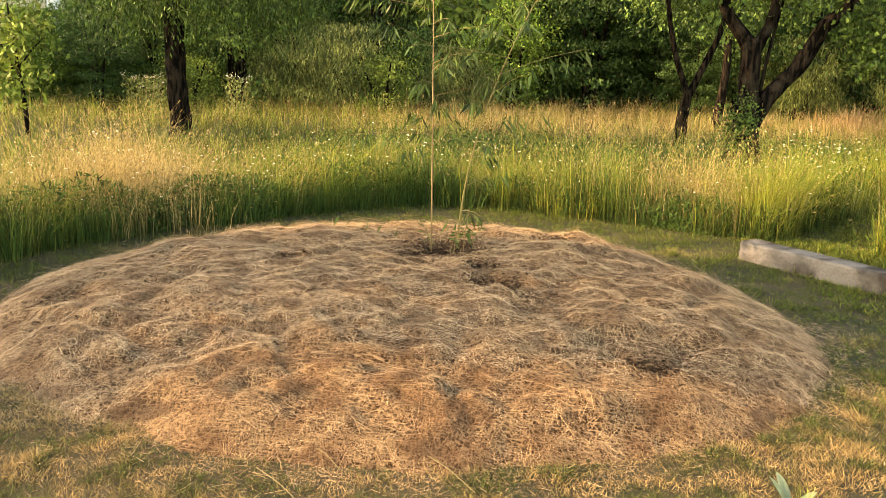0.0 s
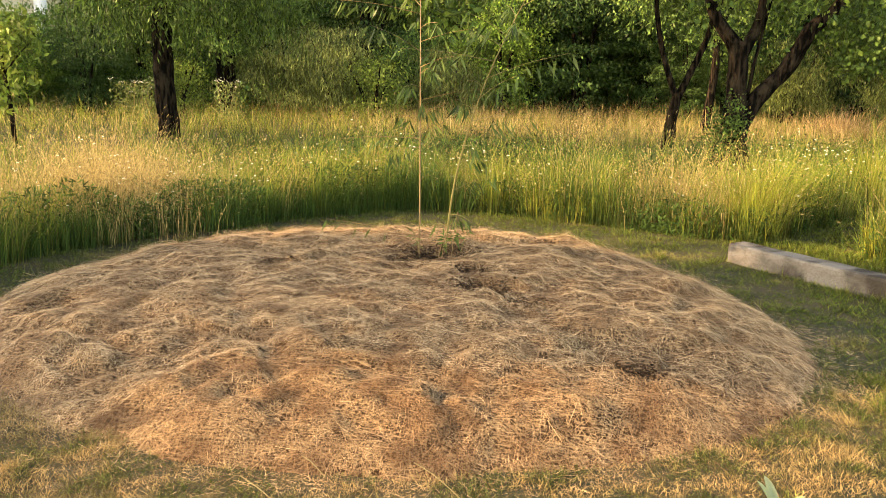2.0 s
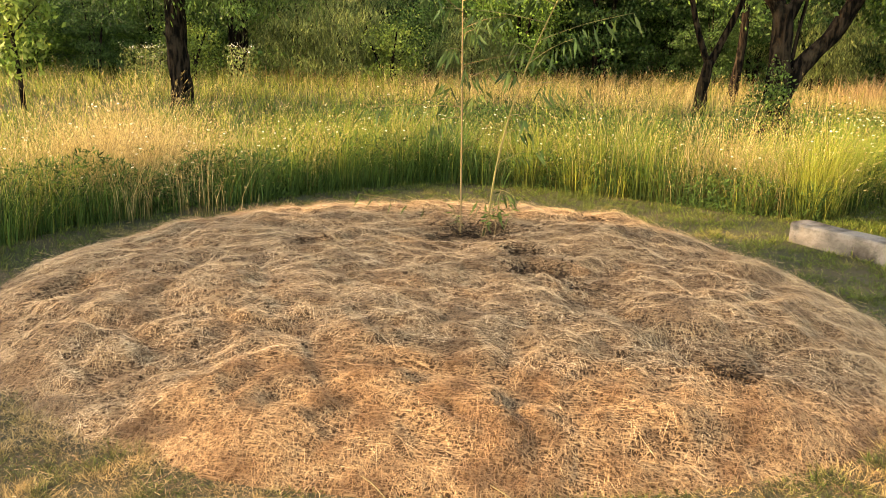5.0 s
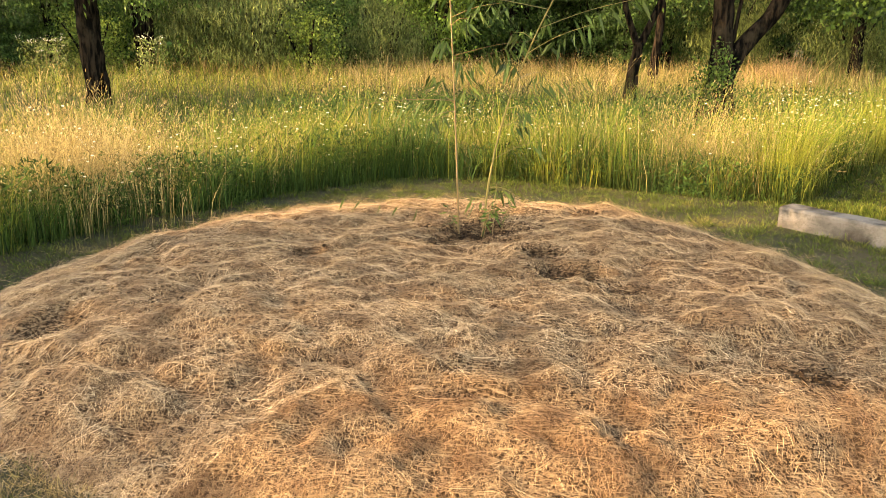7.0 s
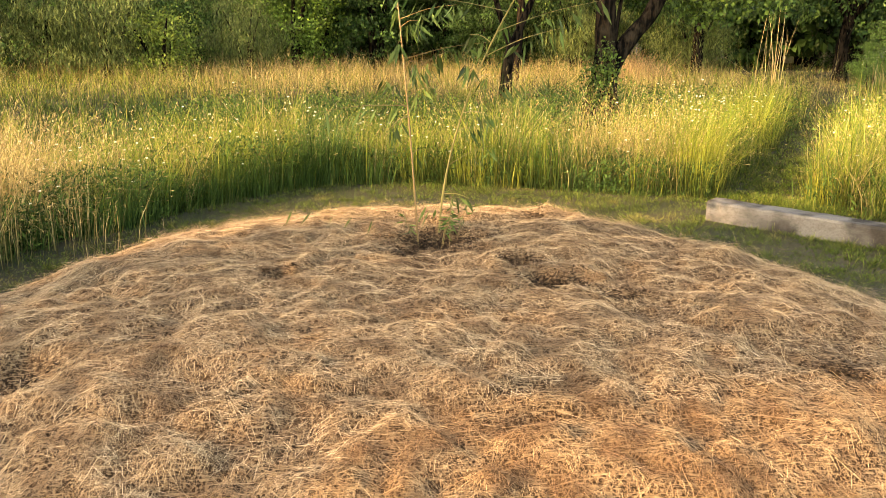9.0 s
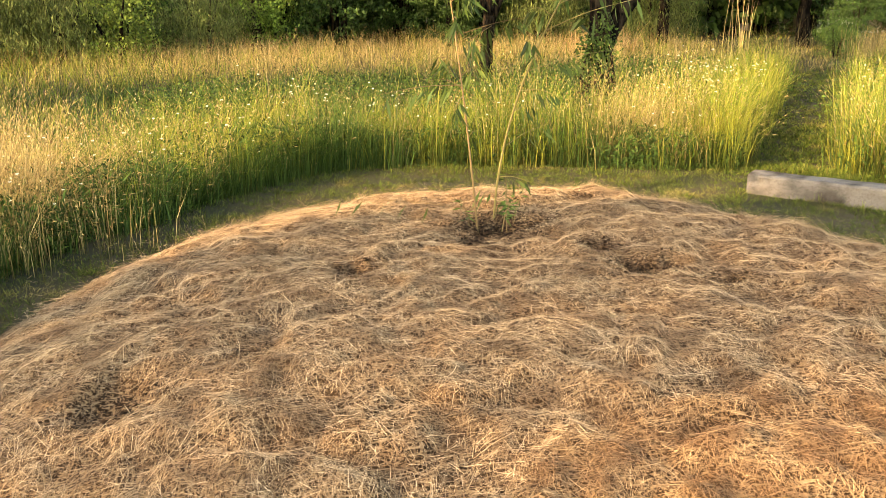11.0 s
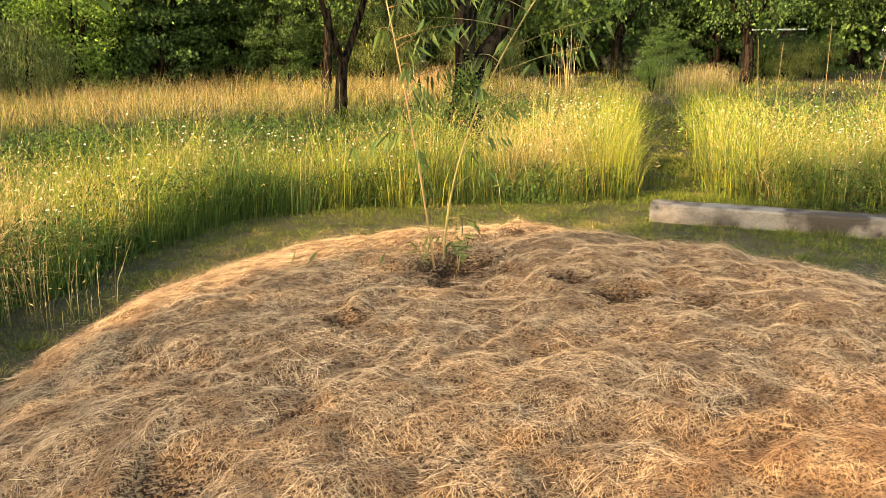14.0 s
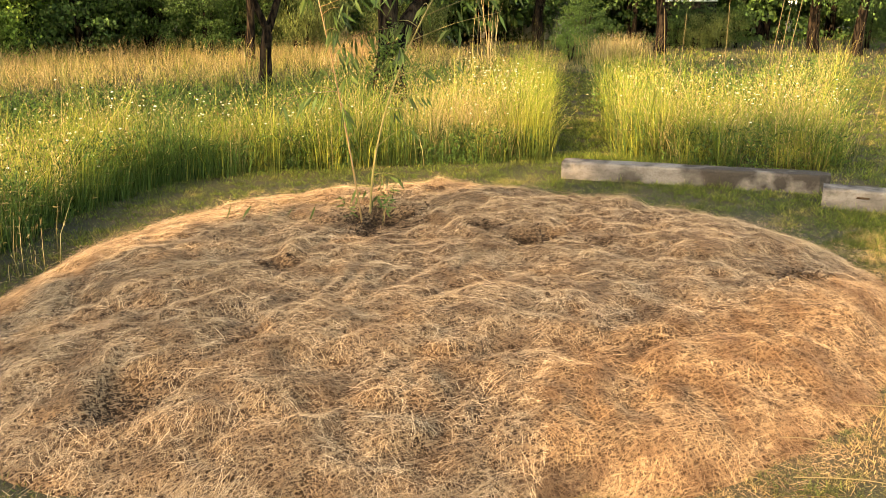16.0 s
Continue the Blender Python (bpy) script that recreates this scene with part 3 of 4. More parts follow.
def golden(x, y):
    """Share of dry golden grass."""
    far = np.clip((np.hypot(x, y) - 15.8 - 2.4 * fbm(x * 0.3, y * 0.3, 83)) / 2, 0, 1) * np.where(x > 0.85 * y, 0.2, 1.0) * np.clip((x + 4) / 4, 0.25, 1)
    near = 2.2 * np.exp(-((x + 3.0) ** 2 / 0.5 + (y - 8.0) ** 2 / 0.7)) + 0.7 * np.exp(-((x - 2.7) ** 2 / 0.3 + (y - 8.7) ** 2 / 0.2))
    rim = meadow_depth(x, y) < rim_width(x, y)
    return np.clip((0.14 + 0.08 * (rim_width(x, y) > 2)) * rim + 0.02 + 0.65 * far * (0.5 + fbm(x * 0.35, y * 0.35, 81)) + near, 0, 1)


def tall(x, y):
    """Height of the tall grass: a high rim along the lawn, lower and greener behind it."""
    depth, wide = meadow_depth(x, y), rim_width(x, y)
    behind = np.clip((depth - wide) / 0.5, 0, 1)
    block = wide > 2
    clump = (0.70 + 0.56 * fbm(x * 1.0, y * 1.0, 61)) * (0.74 + 0.52 * vnoise(x * 3.4, y * 3.4, 63))
    side = np.clip((x - 0.6 * y) * 0.6, 0, 1) * behind
    afar = 1 + 0.65 * np.clip((np.hypot(x, y) - 15) / 6, 0, 1) * (1 - side)
    afar = afar * (1 - 0.5 * side)
    return 0.76 * (0.86 + 0.14 * np.clip(depth / 0.3, 0, 1)) * (1 - (0.52 + 0.08 * block) * behind) * clump * afar


def meadow_blades(x, y, scale, wide, lean=0.36, segs=2, tip=0.12, per=1, scatter=0.05):
    """Tufts of blades: each tuft has its own height and leans apart."""
    gap = 3.2 * (vnoise(x * 3.4, y * 3.4, 131) - 0.30) + RNG.uniform(0, 0.7, len(x))
    x, y = x[gap > 0.25], y[gap > 0.25]
    grow = np.repeat(RNG.uniform(0.42, 1.18, len(x)), per)
    bend = np.repeat(np.abs(RNG.normal(0.05, 0.26, len(x))), per)
    wind = np.repeat(9 * vnoise(x * 0.9, y * 0.9, 133) + RNG.normal(0, 0.8, len(x)), per)
    x, y = np.repeat(x, per), np.repeat(y, per)
    k = len(x)
    dx, dy = RNG.normal(0, scatter, k), RNG.normal(0, scatter, k)
    h = tall(x, y) * scale * grow * RNG.uniform(0.65, 1.15, k) * np.where(RNG.uniform(0, 1, k) < 0.35, RNG.uniform(0.35, 0.75, k), 1.0)
    yaw = np.where(RNG.uniform(0, 1, k) < 0.25, wind, np.arctan2(dy, dx)) + RNG.normal(0, 0.6, k)
    droop = (bend + np.abs(RNG.normal(0.1, lean, k))) * np.where(RNG.uniform(0, 1, k) < 0.25, 2.2, 1.0)
    return blades(np.stack([x + dx, y + dy, np.zeros(k)], 1), h, wide * RNG.uniform(0.5, 1.4, k), yaw, np.minimum(droop, 1.7) * (0.35 + 0.65 * np.clip(meadow_depth(x, y) / 0.45, 0, 1)), segs=segs, tip=tip, curl=2.0)


def seed_heads(strips, segs, size):
    """Two thin spindles at the tip of each blade."""
    v = strips[0].reshape(-1, segs + 1, 2, 3)
    tip, low = v[:, -1].mean(1), v[:, -2].mean(1)
    way = tip - low
    k = len(tip)
    ln = size * RNG.uniform(0.6, 1.3, k)
    way = way / np.linalg.norm(way, axis=1)[:, None]
    start = tip - way * (ln * 0.7)[:, None]
    return [leaf_quads(start, ln, ln * 0.09, way + RNG.normal(0, 0.12, (k, 3)), RNG.uniform(0, 6.28, k)) for _ in range(2)]


def dusky(x, y):
    """Share of dark leafy growth: behind the rim, in patches within it. Its dark colour also stands for tree shade
    there.
    """
    behind = np.clip((meadow_depth(x, y) - rim_width(x, y)) / 0.5, 0, 1) * np.clip((18 - np.hypot(x, y)) / 2, 0.15, 1) * np.where((x < -2.5) & (np.hypot(x, y) > 11), 0.35, 1.0)
    right = np.clip((x - 0.66 * y) * 0.6, 0, 1) * np.clip((meadow_depth(x, y) - rim_width(x, y)) / 0.4, 0, 1)
    return np.clip(np.maximum(0.88 * behind, 1.0 * right) + 2.5 * (fbm(x * 1.2, y * 1.2, 123) - 0.53) + 2 * np.exp(-((x + 0.1) ** 2 / 0.1 + (y - 9.5) ** 2 / 0.3)), 0, 1) * (1 - golden(x, y))


def green(x, y):
    return (1 - golden(x, y)) * (1 - dusky(x, y))


parts_green, parts_gold, parts_dusk = [], [], []
for n, per, r0, r1, a0, a1, wide in ((10500, 14, 2.9, 6.0, -5, 190, 0.0055), (5500, 9, 6.0, 11, -5, 150, 0.010), (11000, 7, 11, 25, 5, 130, 0.011), (3600, 5, 25, 46, 0, 110, 0.035)):
    parts_green.append(meadow_blades(*meadow_points(n, r0, r1, a0, a1, green), 1.0, wide, per=per, scatter=0.05 + wide))
    parts_dusk.append(meadow_blades(*meadow_points(n, r0, r1, a0, a1, dusky), 0.95, wide * 1.15, lean=0.7, per=per, scatter=0.05 + wide))
    dry = meadow_blades(*meadow_points(int(n * (2.5 if r0 > 10 else 0.9)), r0, r1, a0, a1, golden), 1.15, wide * 0.6, lean=0.3, per=int(per * 0.8), scatter=0.05 + wide)
    parts_gold.append(dry)
    if r0 < 11:
        parts_gold += seed_heads(dry, 2, 0.045 + wide * 0.5)
# short dark blades at the left foot: leafy growth and painted shade
x, y = meadow_points(30000, 2.9, 4.6, 80, 190, lambda x, y: np.clip(1 - meadow_depth(x, y) / 0.5, 0, 1))
parts_dusk.append(meadow_blades(x[:2400], y[:2400], 0.55, 0.007, lean=0.6, per=11, scatter=0.06))
for cx, cy, sx, sy, n in ((-2.95, 7.85, 0.32, 0.4, 240), (-3.6, 7.0, 0.25, 0.5, 80), (2.7, 8.7, 0.3, 0.25, 60)):
    dry = meadow_blades(cx + RNG.normal(0, sx, n), cy + RNG.normal(0, sy, n), 1.12, 0.0035, lean=0.15, per=16, scatter=0.07)
    parts_gold.append(dry)
    parts_gold += seed_heads(dry, 2, 0.04)
# close growth along both edges of the lane
for side, n in ((1, 420), (-1, 260)):
    along, off = RNG.uniform(-0.1, 4.5, n), side * RNG.uniform(0.46, 0.85, n)
    parts_green.append(meadow_blades(3.64 + 0.735 * along - 0.678 * off, 7.6 + 0.678 * along + 0.735 * off, 1.1, 0.006, lean=0.3, per=14, scatter=0.06))
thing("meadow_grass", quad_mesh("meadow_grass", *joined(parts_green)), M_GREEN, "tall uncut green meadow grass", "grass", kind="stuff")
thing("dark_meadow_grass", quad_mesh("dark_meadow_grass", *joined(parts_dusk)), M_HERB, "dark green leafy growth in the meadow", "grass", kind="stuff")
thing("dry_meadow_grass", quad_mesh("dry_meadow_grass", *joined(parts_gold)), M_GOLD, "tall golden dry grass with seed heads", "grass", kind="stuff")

# tiny seed heads and flowers among the stems
x, y = meadow_points(60000, 2.9, 7.5, -5, 190, lambda x, y: np.clip(1.3 - meadow_depth(x, y) / 1.6, 0.1, 1) * np.clip(0.2 + 1.3 * fbm(x * 1.3, y * 1.3, 107), 0, 1))
k = len(x)
ln = RNG.uniform(0.008, 0.024, k)
specks = leaf_quads(np.stack([x, y, tall(x, y) * RNG.uniform(0.25, 1.08, k)], 1), ln, ln * 0.55, np.stack([RNG.normal(0, 0.6, k), RNG.normal(0, 0.6, k), RNG.normal(0.8, 0.4, k)], 1), RNG.uniform(0, 6.28, k))
thing("grass_seed_heads", quad_mesh("grass_seed_heads", *specks), M_SEED, "tiny brown and cream seed heads in the grass", "seed heads", kind="stuff")

# leafy herbs low in the grass
x, y = meadow_points(60000, 2.9, 15, -5, 190, lambda x, y: np.clip((fbm(x * 0.8, y * 0.8, 99) - 0.45) * 5, 0.10, 1) * np.clip(0.4 + meadow_depth(x, y) * 0.4, 0, 1))
k = len(x)
z = RNG.uniform(0.03, 0.6, k) * tall(x, y)
herb = leaf_quads(np.stack([x, y, z], 1), RNG.uniform(0.025, 0.055, k), RNG.uniform(0.007, 0.018, k), np.stack([RNG.normal(0, 1, k), RNG.normal(0, 1, k), RNG.normal(0.3, 0.6, k)], 1), RNG.uniform(0, 6.28, k))
thing("meadow_herbs", quad_mesh("meadow_herbs", *herb), M_HERB, "dark green leafy herbs among the grass", "herbs", kind="stuff")

# knee-high weeds behind the rim, in clumps
spots = []
for a0, a1, r0, r1, n in ((20, 62, 6.0, 12.0, 520), (62, 100, 5.6, 8.6, 260), (-4, 20, 7.5, 13.0, 300)):
    x, y = meadow_points(n * 3, r0, r1, a0, a1, lambda x, y: np.clip((fbm(x * 0.7, y * 0.7, 141) - 0.36) * 6, 0, 1))
    x, y = x[:n], y[:n]
    spots.append(np.stack([x, y, RNG.uniform(0.12, 0.42, len(x))], 1))
spots = np.concatenate(spots)
c = np.repeat(spots, 44, axis=0)
k = len(c)
ln = RNG.uniform(0.03, 0.075, k)
weeds = leaf_quads(np.maximum(c + RNG.normal(0, 1, (k, 3)) * np.array([0.16, 0.16, 0.10]), [-99, -99, 0.0]), ln, ln * RNG.uniform(0.25, 0.45, k), np.stack([RNG.normal(0, 1, k), RNG.normal(0, 1, k), RNG.normal(0.5, 0.5, k)], 1), RNG.uniform(0, 6.28, k))
thing("tall_weeds", quad_mesh("tall_weeds", *weeds), M_HERB, "knee-high dark green leafy weeds behind the grass", "weeds", kind="stuff")

# a leafy skirt along the foot of the grass
x, y = meadow_points(640000, 2.9, 6.2, -5, 190, lambda x, y: np.where(x < 0.2, 1.0, 0.85) * np.clip(1.15 - 1.5 * meadow_depth(x, y), 0, 1) * np.clip(0.2 + 1.1 * fbm(x * 1.5, y * 1.5, 103), 0, 1) * np.where(x > 3.5, 0.4, 1.0))
k = len(x)
z = RNG.uniform(0.0, 1.0, k) ** 1.8 * np.where(x < 0.2, 0.44, 0.34) * (0.5 + fbm(x * 2, y * 2, 105))
skirt = leaf_quads(np.stack([x, y, z], 1), RNG.uniform(0.03, 0.10, k), RNG.uniform(0.005, 0.018, k), np.stack([RNG.normal(0, 0.8, k), RNG.normal(0, 0.8, k), RNG.normal(0.7, 0.6, k)], 1), RNG.uniform(0, 6.28, k))
thing("low_herbs", quad_mesh("low_herbs", *skirt), M_HERB, "low dark herbs at the foot of the grass", "herbs", kind="stuff")

# white daisy heads: a ring of kite petals on each
x, y = meadow_points(5200, 2.9, 8, -5, 190, lambda x, y: np.clip((fbm(x * 0.9, y * 0.9, 77) - 0.36) * 3, 0.12, 0.8) * np.where(meadow_depth(x, y) < rim_width(x, y), 1, 0.05))
k = len(x)
z = tall(x, y) * RNG.uniform(0.4, 1.02, k)
pet = []
for p in range(6):
    a = p * np.pi / 3 + RNG.uniform(0, 1, k)
    pet.append(leaf_quads(np.stack([x, y, z], 1), RNG.uniform(0.008, 0.016, k), RNG.uniform(0.008, 0.013, k), np.stack([np.cos(a), np.sin(a), np.full(k, 0.12)], 1), a + 1.57))
thing("daisies", quad_mesh("daisies", *joined(pet)), M_PETAL, "small white daisy heads in the tall grass", "flowers", kind="stuff")

# reddish grass by the far hedge
for nm, cx, cy, rx, ry, n in (("russet_grass", 10.8, 22.1, 1.1, 0.6, 1300), ("russet_grass", -4.2, 26.2, 1.2, 0.5, 900)):
    x, y = cx + RNG.normal(0, rx * 0.5, n), cy + RNG.normal(0, ry * 0.5, n)
    thing(nm, quad_mesh(nm, *meadow_blades(x, y, 1.4, 0.014)), M_ROSE, "reddish seeding grass at the meadow's edge", "grass", kind="stuff")


# ---- concrete beams ----
def beam(x, y, ux, uy, length, width=0.21, high=0.165, rounded=True):
    bm = bmesh.new()
    n, prof = 26, []
    w, h, r = width / 2, high, 0.02
    prof = [(-w, 0), (-w, h - r), (-w + r * 0.35, h - r * 0.3), (-w + r, h), (w - r, h), (w - r * 0.35, h - r * 0.3), (w, h - r), (w, 0)]
    rows = []
    for i in range(n + 1):
        s = length * i / n
        end = min(s, length - s)
        taper = 1 if (not rounded or s < length / 2) else min(1, (0.35 + 0.65 * math.sqrt(max(0.0, min(1, end / 0.10)))))
        row = []
        for px, pz in prof:
            k = 0.008 * noise.noise(Vector((s * 5, px * 9, pz * 9 + x)))
            row.append(bm.verts.new((s + 0.004 * noise.noise(Vector((px * 20, pz * 20, s))), px * taper + k, pz + k * 0.6)))
        rows.append(row)
    for a, b2 in zip(rows, rows[1:]):
        for k in range(len(prof)):
            bm.faces.new((a[k], a[(k + 1) % len(prof)], b2[(k + 1) % len(prof)], b2[k]))
    bm.faces.new(rows[0])
    bm.faces.new(list(reversed(rows[-1])))
    bmesh.ops.recalc_face_normals(bm, faces=bm.faces[:])
    me = bpy.data.meshes.new("concrete_beam")
    bm.to_mesh(me)
    bm.free()
    ob = new("concrete_beam", me)
    me.materials.append(M_CONC)
    ob.matrix_world = pose(x, y, 0, 0, 0, math.degrees(math.atan2(uy, ux)))
    return tagged(ob, "weathered grey concrete beam lying along the lawn", "beam", "beams edging the lawn")


beam(2.70, 7.03, 0.50, -0.866, 2.30)
slotted = beam(3.36, 4.86, 0.42, -0.907, 2.2, rounded=False)
# dark blocks stand in for the shade inside two narrow slots
for along in (0.29, 0.55):
    bm = box_bm((0.09, 0.014, 0.016), 0.003)
    bmesh.ops.translate(bm, verts=bm.verts[:], vec=(along, -0.105, 0.105))
    part("slot_shade", bm, M_HOLLOW_SHADE, slotted, "dark block standing for the shade in a narrow recess")


# ---- trees ----
def leaf_cloud(clumps, per, size, spread, droop=0.4, aspect=0.45):
    """Leaves in loose clumps."""
    c = np.repeat(np.asarray(clumps, dtype=float), per, axis=0)
    n = len(c)
    pos = c + RNG.normal(0, 1, (n, 3)) * np.asarray(spread)
    way = RNG.normal(0, 1, (n, 3)) + np.array([0, 0, -droop * 2])
    ln = size * RNG.uniform(0.6, 1.3, n)
    return leaf_quads(pos, ln, ln * aspect * RNG.uniform(0.7, 1.3, n), way, RNG.uniform(0, 6.28, n))


def ellipsoid_clumps(n, centre, radii, hollow=0.45, low=-1.0):
    d = RNG.normal(0, 1, (n * 2, 3))
    d /= np.linalg.norm(d, axis=1)[:, None]
    d = d[d[:, 2] > low][:n]
    r = RNG.uniform(hollow, 1, len(d)) ** 0.6
    return np.asarray(centre) + d * r[:, None] * np.asarray(radii)


def crown(tree, leaves, kind):
    v, q, u = leaves
    base = np.array(tree.matrix_world.translation)
    return thing("crown", quad_mesh("crown", v - base, q, u), LEAF[kind], parent=tree)


def tree_at(name, x, y, label, group=""):
    ob = new(name)
    ob.location = (x, y, 0)
    bpy.context.view_layer.update()
    return tagged(ob, label, "tree", group)


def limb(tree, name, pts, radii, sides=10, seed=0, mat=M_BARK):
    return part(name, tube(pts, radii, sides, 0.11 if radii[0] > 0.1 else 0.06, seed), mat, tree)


def sunward(x, y, z, d):
    """The place from which a leaf d metres off, towards the sun, shades a spot."""
    return (x + SUN_AZ.x * d, y + SUN_AZ.y * d, z + d * math.tan(SUN_EL))


# plum tree with a straight dark trunk
t = tree_at("plum_tree", -4.84, 15.7, "plum tree with a straight dark trunk in tall grass")
limb(t, "trunk", [(0.02, 0, -0.1), (0.0, 0, 0.5), (-0.06, 0, 1.4), (-0.04, 0, 2.3), (0.08, 0, 2.9)], (0.24, 0.20, 0.18, 0.175, 0.17), 14)
limb(t, "limb", [(0.0, 0, 2.5), (-0.3, 0.1, 2.9), (-0.9, 0.2, 3.7), (-1.5, 0.2, 4.4)], (0.13, 0.11, 0.08, 0.03), seed=1)
limb(t, "limb", [(0.05, 0, 2.7), (0.3, -0.1, 3.2), (0.9, -0.2, 4.0), (1.5, -0.2, 4.8)], (0.15, 0.12, 0.08, 0.03), seed=2)
limb(t, "limb", [(0.05, 0, 2.8), (0.05, 0.3, 3.6), (0.1, 0.6, 4.8)], (0.12, 0.09, 0.03), seed=3)
# high and sunward clumps are added out of view, to shade the trunks
crown(t, joined([leaf_cloud(ellipsoid_clumps(210, (-4.3, 15.7, 4.3), (2.8, 2.6, 2.3), 0.3), 130, 0.11, 0.26, 1.0, 0.32),
                 leaf_cloud(ellipsoid_clumps(70, (-4.4, 15.3, 8.6), (2.8, 2.4, 1.9), 0.2), 60, 0.14, 0.3, 0.6),
                 leaf_cloud(ellipsoid_clumps(60, sunward(-4.9, 15.7, 1.6, 4.2), (1.0, 1.0, 1.5), 0.2), 55, 0.16, 0.3, 0.8),
                 leaf_cloud(ellipsoid_clumps(60, (-4.4, 15.6, 2.45), (2.5, 1.6, 0.55), 0.3), 80, 0.10, 0.2, 1.2, 0.3)]), "plum")

# young lime-green tree
t = tree_at("young_tree", -7.05, 14.4, "young tree with bright yellow-green leaves")
limb(t, "trunk", [(0, 0, -0.05), (-0.04, 0, 0.8), (-0.12, 0, 1.5), (-0.2, 0, 2.4)], (0.045, 0.04, 0.03, 0.012), 8)
limb(t, "limb", [(-0.05, 0, 0.9), (-0.2, 0, 1.3), (-0.45, 0.1, 1.8)], (0.025, 0.02, 0.01), 6)
limb(t, "limb", [(-0.1, 0, 1.3), (0.15, 0, 1.6), (0.4, -0.1, 1.8)], (0.02, 0.015, 0.008), 6)
crown(t, leaf_cloud(ellipsoid_clumps(52, (-7.3, 14.4, 1.6), (0.75, 0.6, 0.85), 0.2), 34, 0.13, 0.13, 0.5, 0.4), "lime")

# forked small tree
t = tree_at("forked_tree", 4.86, 16.7, "small forked tree with reddish brown bark")
limb(t, "trunk", [(-0.06, 0, -0.1), (-0.05, 0, 0.4), (-0.01, 0, 0.9), (0.04, 0, 1.22)], (0.15, 0.12, 0.10, 0.09), 12)
limb(t, "limb", [(0.04, 0, 1.12), (-0.09, 0, 1.4), (-0.26, 0, 1.85), (-0.39, 0, 2.3), (-0.5, 0, 2.9), (-0.6, 0, 4.2)], (0.07, 0.062, 0.055, 0.05, 0.045, 0.03), 10, 1)
limb(t, "limb", [(0.05, 0, 1.12), (0.24, 0, 1.56), (0.46, 0, 2.07), (0.57, 0, 2.42), (0.64, 0, 2.95), (0.7, 0, 4.4)], (0.08, 0.07, 0.06, 0.055, 0.05, 0.03), 10, 2)
# the sunward clumps are an unseen addition that shades this trunk
crown(t, joined([leaf_cloud(ellipsoid_clumps(110, (5.0, 17.0, 4.7), (2.4, 2.2, 2.0), 0.3), 120, 0.11, 0.26, 0.5),
                 leaf_cloud(ellipsoid_clumps(50, sunward(4.8, 16.9, 1.4, 4.6), (1.0, 1.0, 1.3), 0.2), 50, 0.16, 0.3, 0.5)]), "plum")

# single trunk behind
t = tree_at("orchard_tree", 7.45, 22.3, "orchard tree with a single grey-brown trunk")
limb(t, "trunk", [(-0.1, 0, -0.1), (-0.04, 0, 0.8), (0.04, 0, 1.8), (0.0, 0, 3.0), (0.1, 0, 4.0)], (0.15, 0.115, 0.10, 0.09, 0.07), 12)
limb(t, "limb", [(0, 0, 2.8), (0.6, 0.1, 3.6), (1.1, 0.1, 4.6)], (0.1, 0.08, 0.03))
crown(t, leaf_cloud(ellipsoid_clumps(150, (7.4, 22.4, 4.7), (3.2, 2.6, 2.3), 0.3), 110, 0.12, 0.3, 0.5), "fresh")

# thick old tree with a wide limb
t = tree_at("old_tree", 4.48, 12.1, "old thick-trunked tree forking low, with leafy suckers")
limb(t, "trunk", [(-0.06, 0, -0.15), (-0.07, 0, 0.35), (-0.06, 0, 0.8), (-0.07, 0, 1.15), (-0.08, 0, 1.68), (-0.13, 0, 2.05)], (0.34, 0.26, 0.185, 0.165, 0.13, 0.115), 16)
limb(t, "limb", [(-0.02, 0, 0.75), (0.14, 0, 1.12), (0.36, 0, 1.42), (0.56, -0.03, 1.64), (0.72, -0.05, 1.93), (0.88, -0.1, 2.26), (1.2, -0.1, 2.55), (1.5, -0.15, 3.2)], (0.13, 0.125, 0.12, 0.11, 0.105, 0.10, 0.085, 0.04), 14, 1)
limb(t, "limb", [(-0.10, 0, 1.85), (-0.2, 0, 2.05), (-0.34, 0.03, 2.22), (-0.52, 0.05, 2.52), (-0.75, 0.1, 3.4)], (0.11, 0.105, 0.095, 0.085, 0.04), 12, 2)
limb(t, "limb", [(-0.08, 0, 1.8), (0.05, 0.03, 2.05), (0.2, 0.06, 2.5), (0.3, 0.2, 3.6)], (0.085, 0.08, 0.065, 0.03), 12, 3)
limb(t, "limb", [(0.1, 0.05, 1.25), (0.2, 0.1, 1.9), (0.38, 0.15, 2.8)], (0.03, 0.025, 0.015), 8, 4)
# sunward clumps, never in view, are added to keep the trunk shaded
crown(t, joined([leaf_cloud(ellipsoid_clumps(260, (5.0, 12.3, 4.9), (3.6, 3.1, 2.3), 0.3), 130, 0.10, 0.26, 0.5, 0.55),
                 leaf_cloud(ellipsoid_clumps(90, sunward(4.5, 12.1, 1.5, 4.5), (1.0, 1.2, 1.5), 0.2), 55, 0.14, 0.26, 0.5),
                 leaf_cloud(ellipsoid_clumps(60, (6.15, 11.9, 2.1), (0.8, 0.8, 0.5), 0.2), 46, 0.075, 0.13, 0.6, 0.62),
                 leaf_cloud(ellipsoid_clumps(22, (4.25, 11.88, 0.75), (0.24, 0.16, 0.5), 0.2), 60, 0.05, 0.09, 0.2, 0.6)]), "plum")

# dark orchard trees before the wood
t = tree_at("low_crowned_tree", 19.6, 18.2, "orchard tree with a dark trunk and a low dense crown", "orchard trees before the wood")
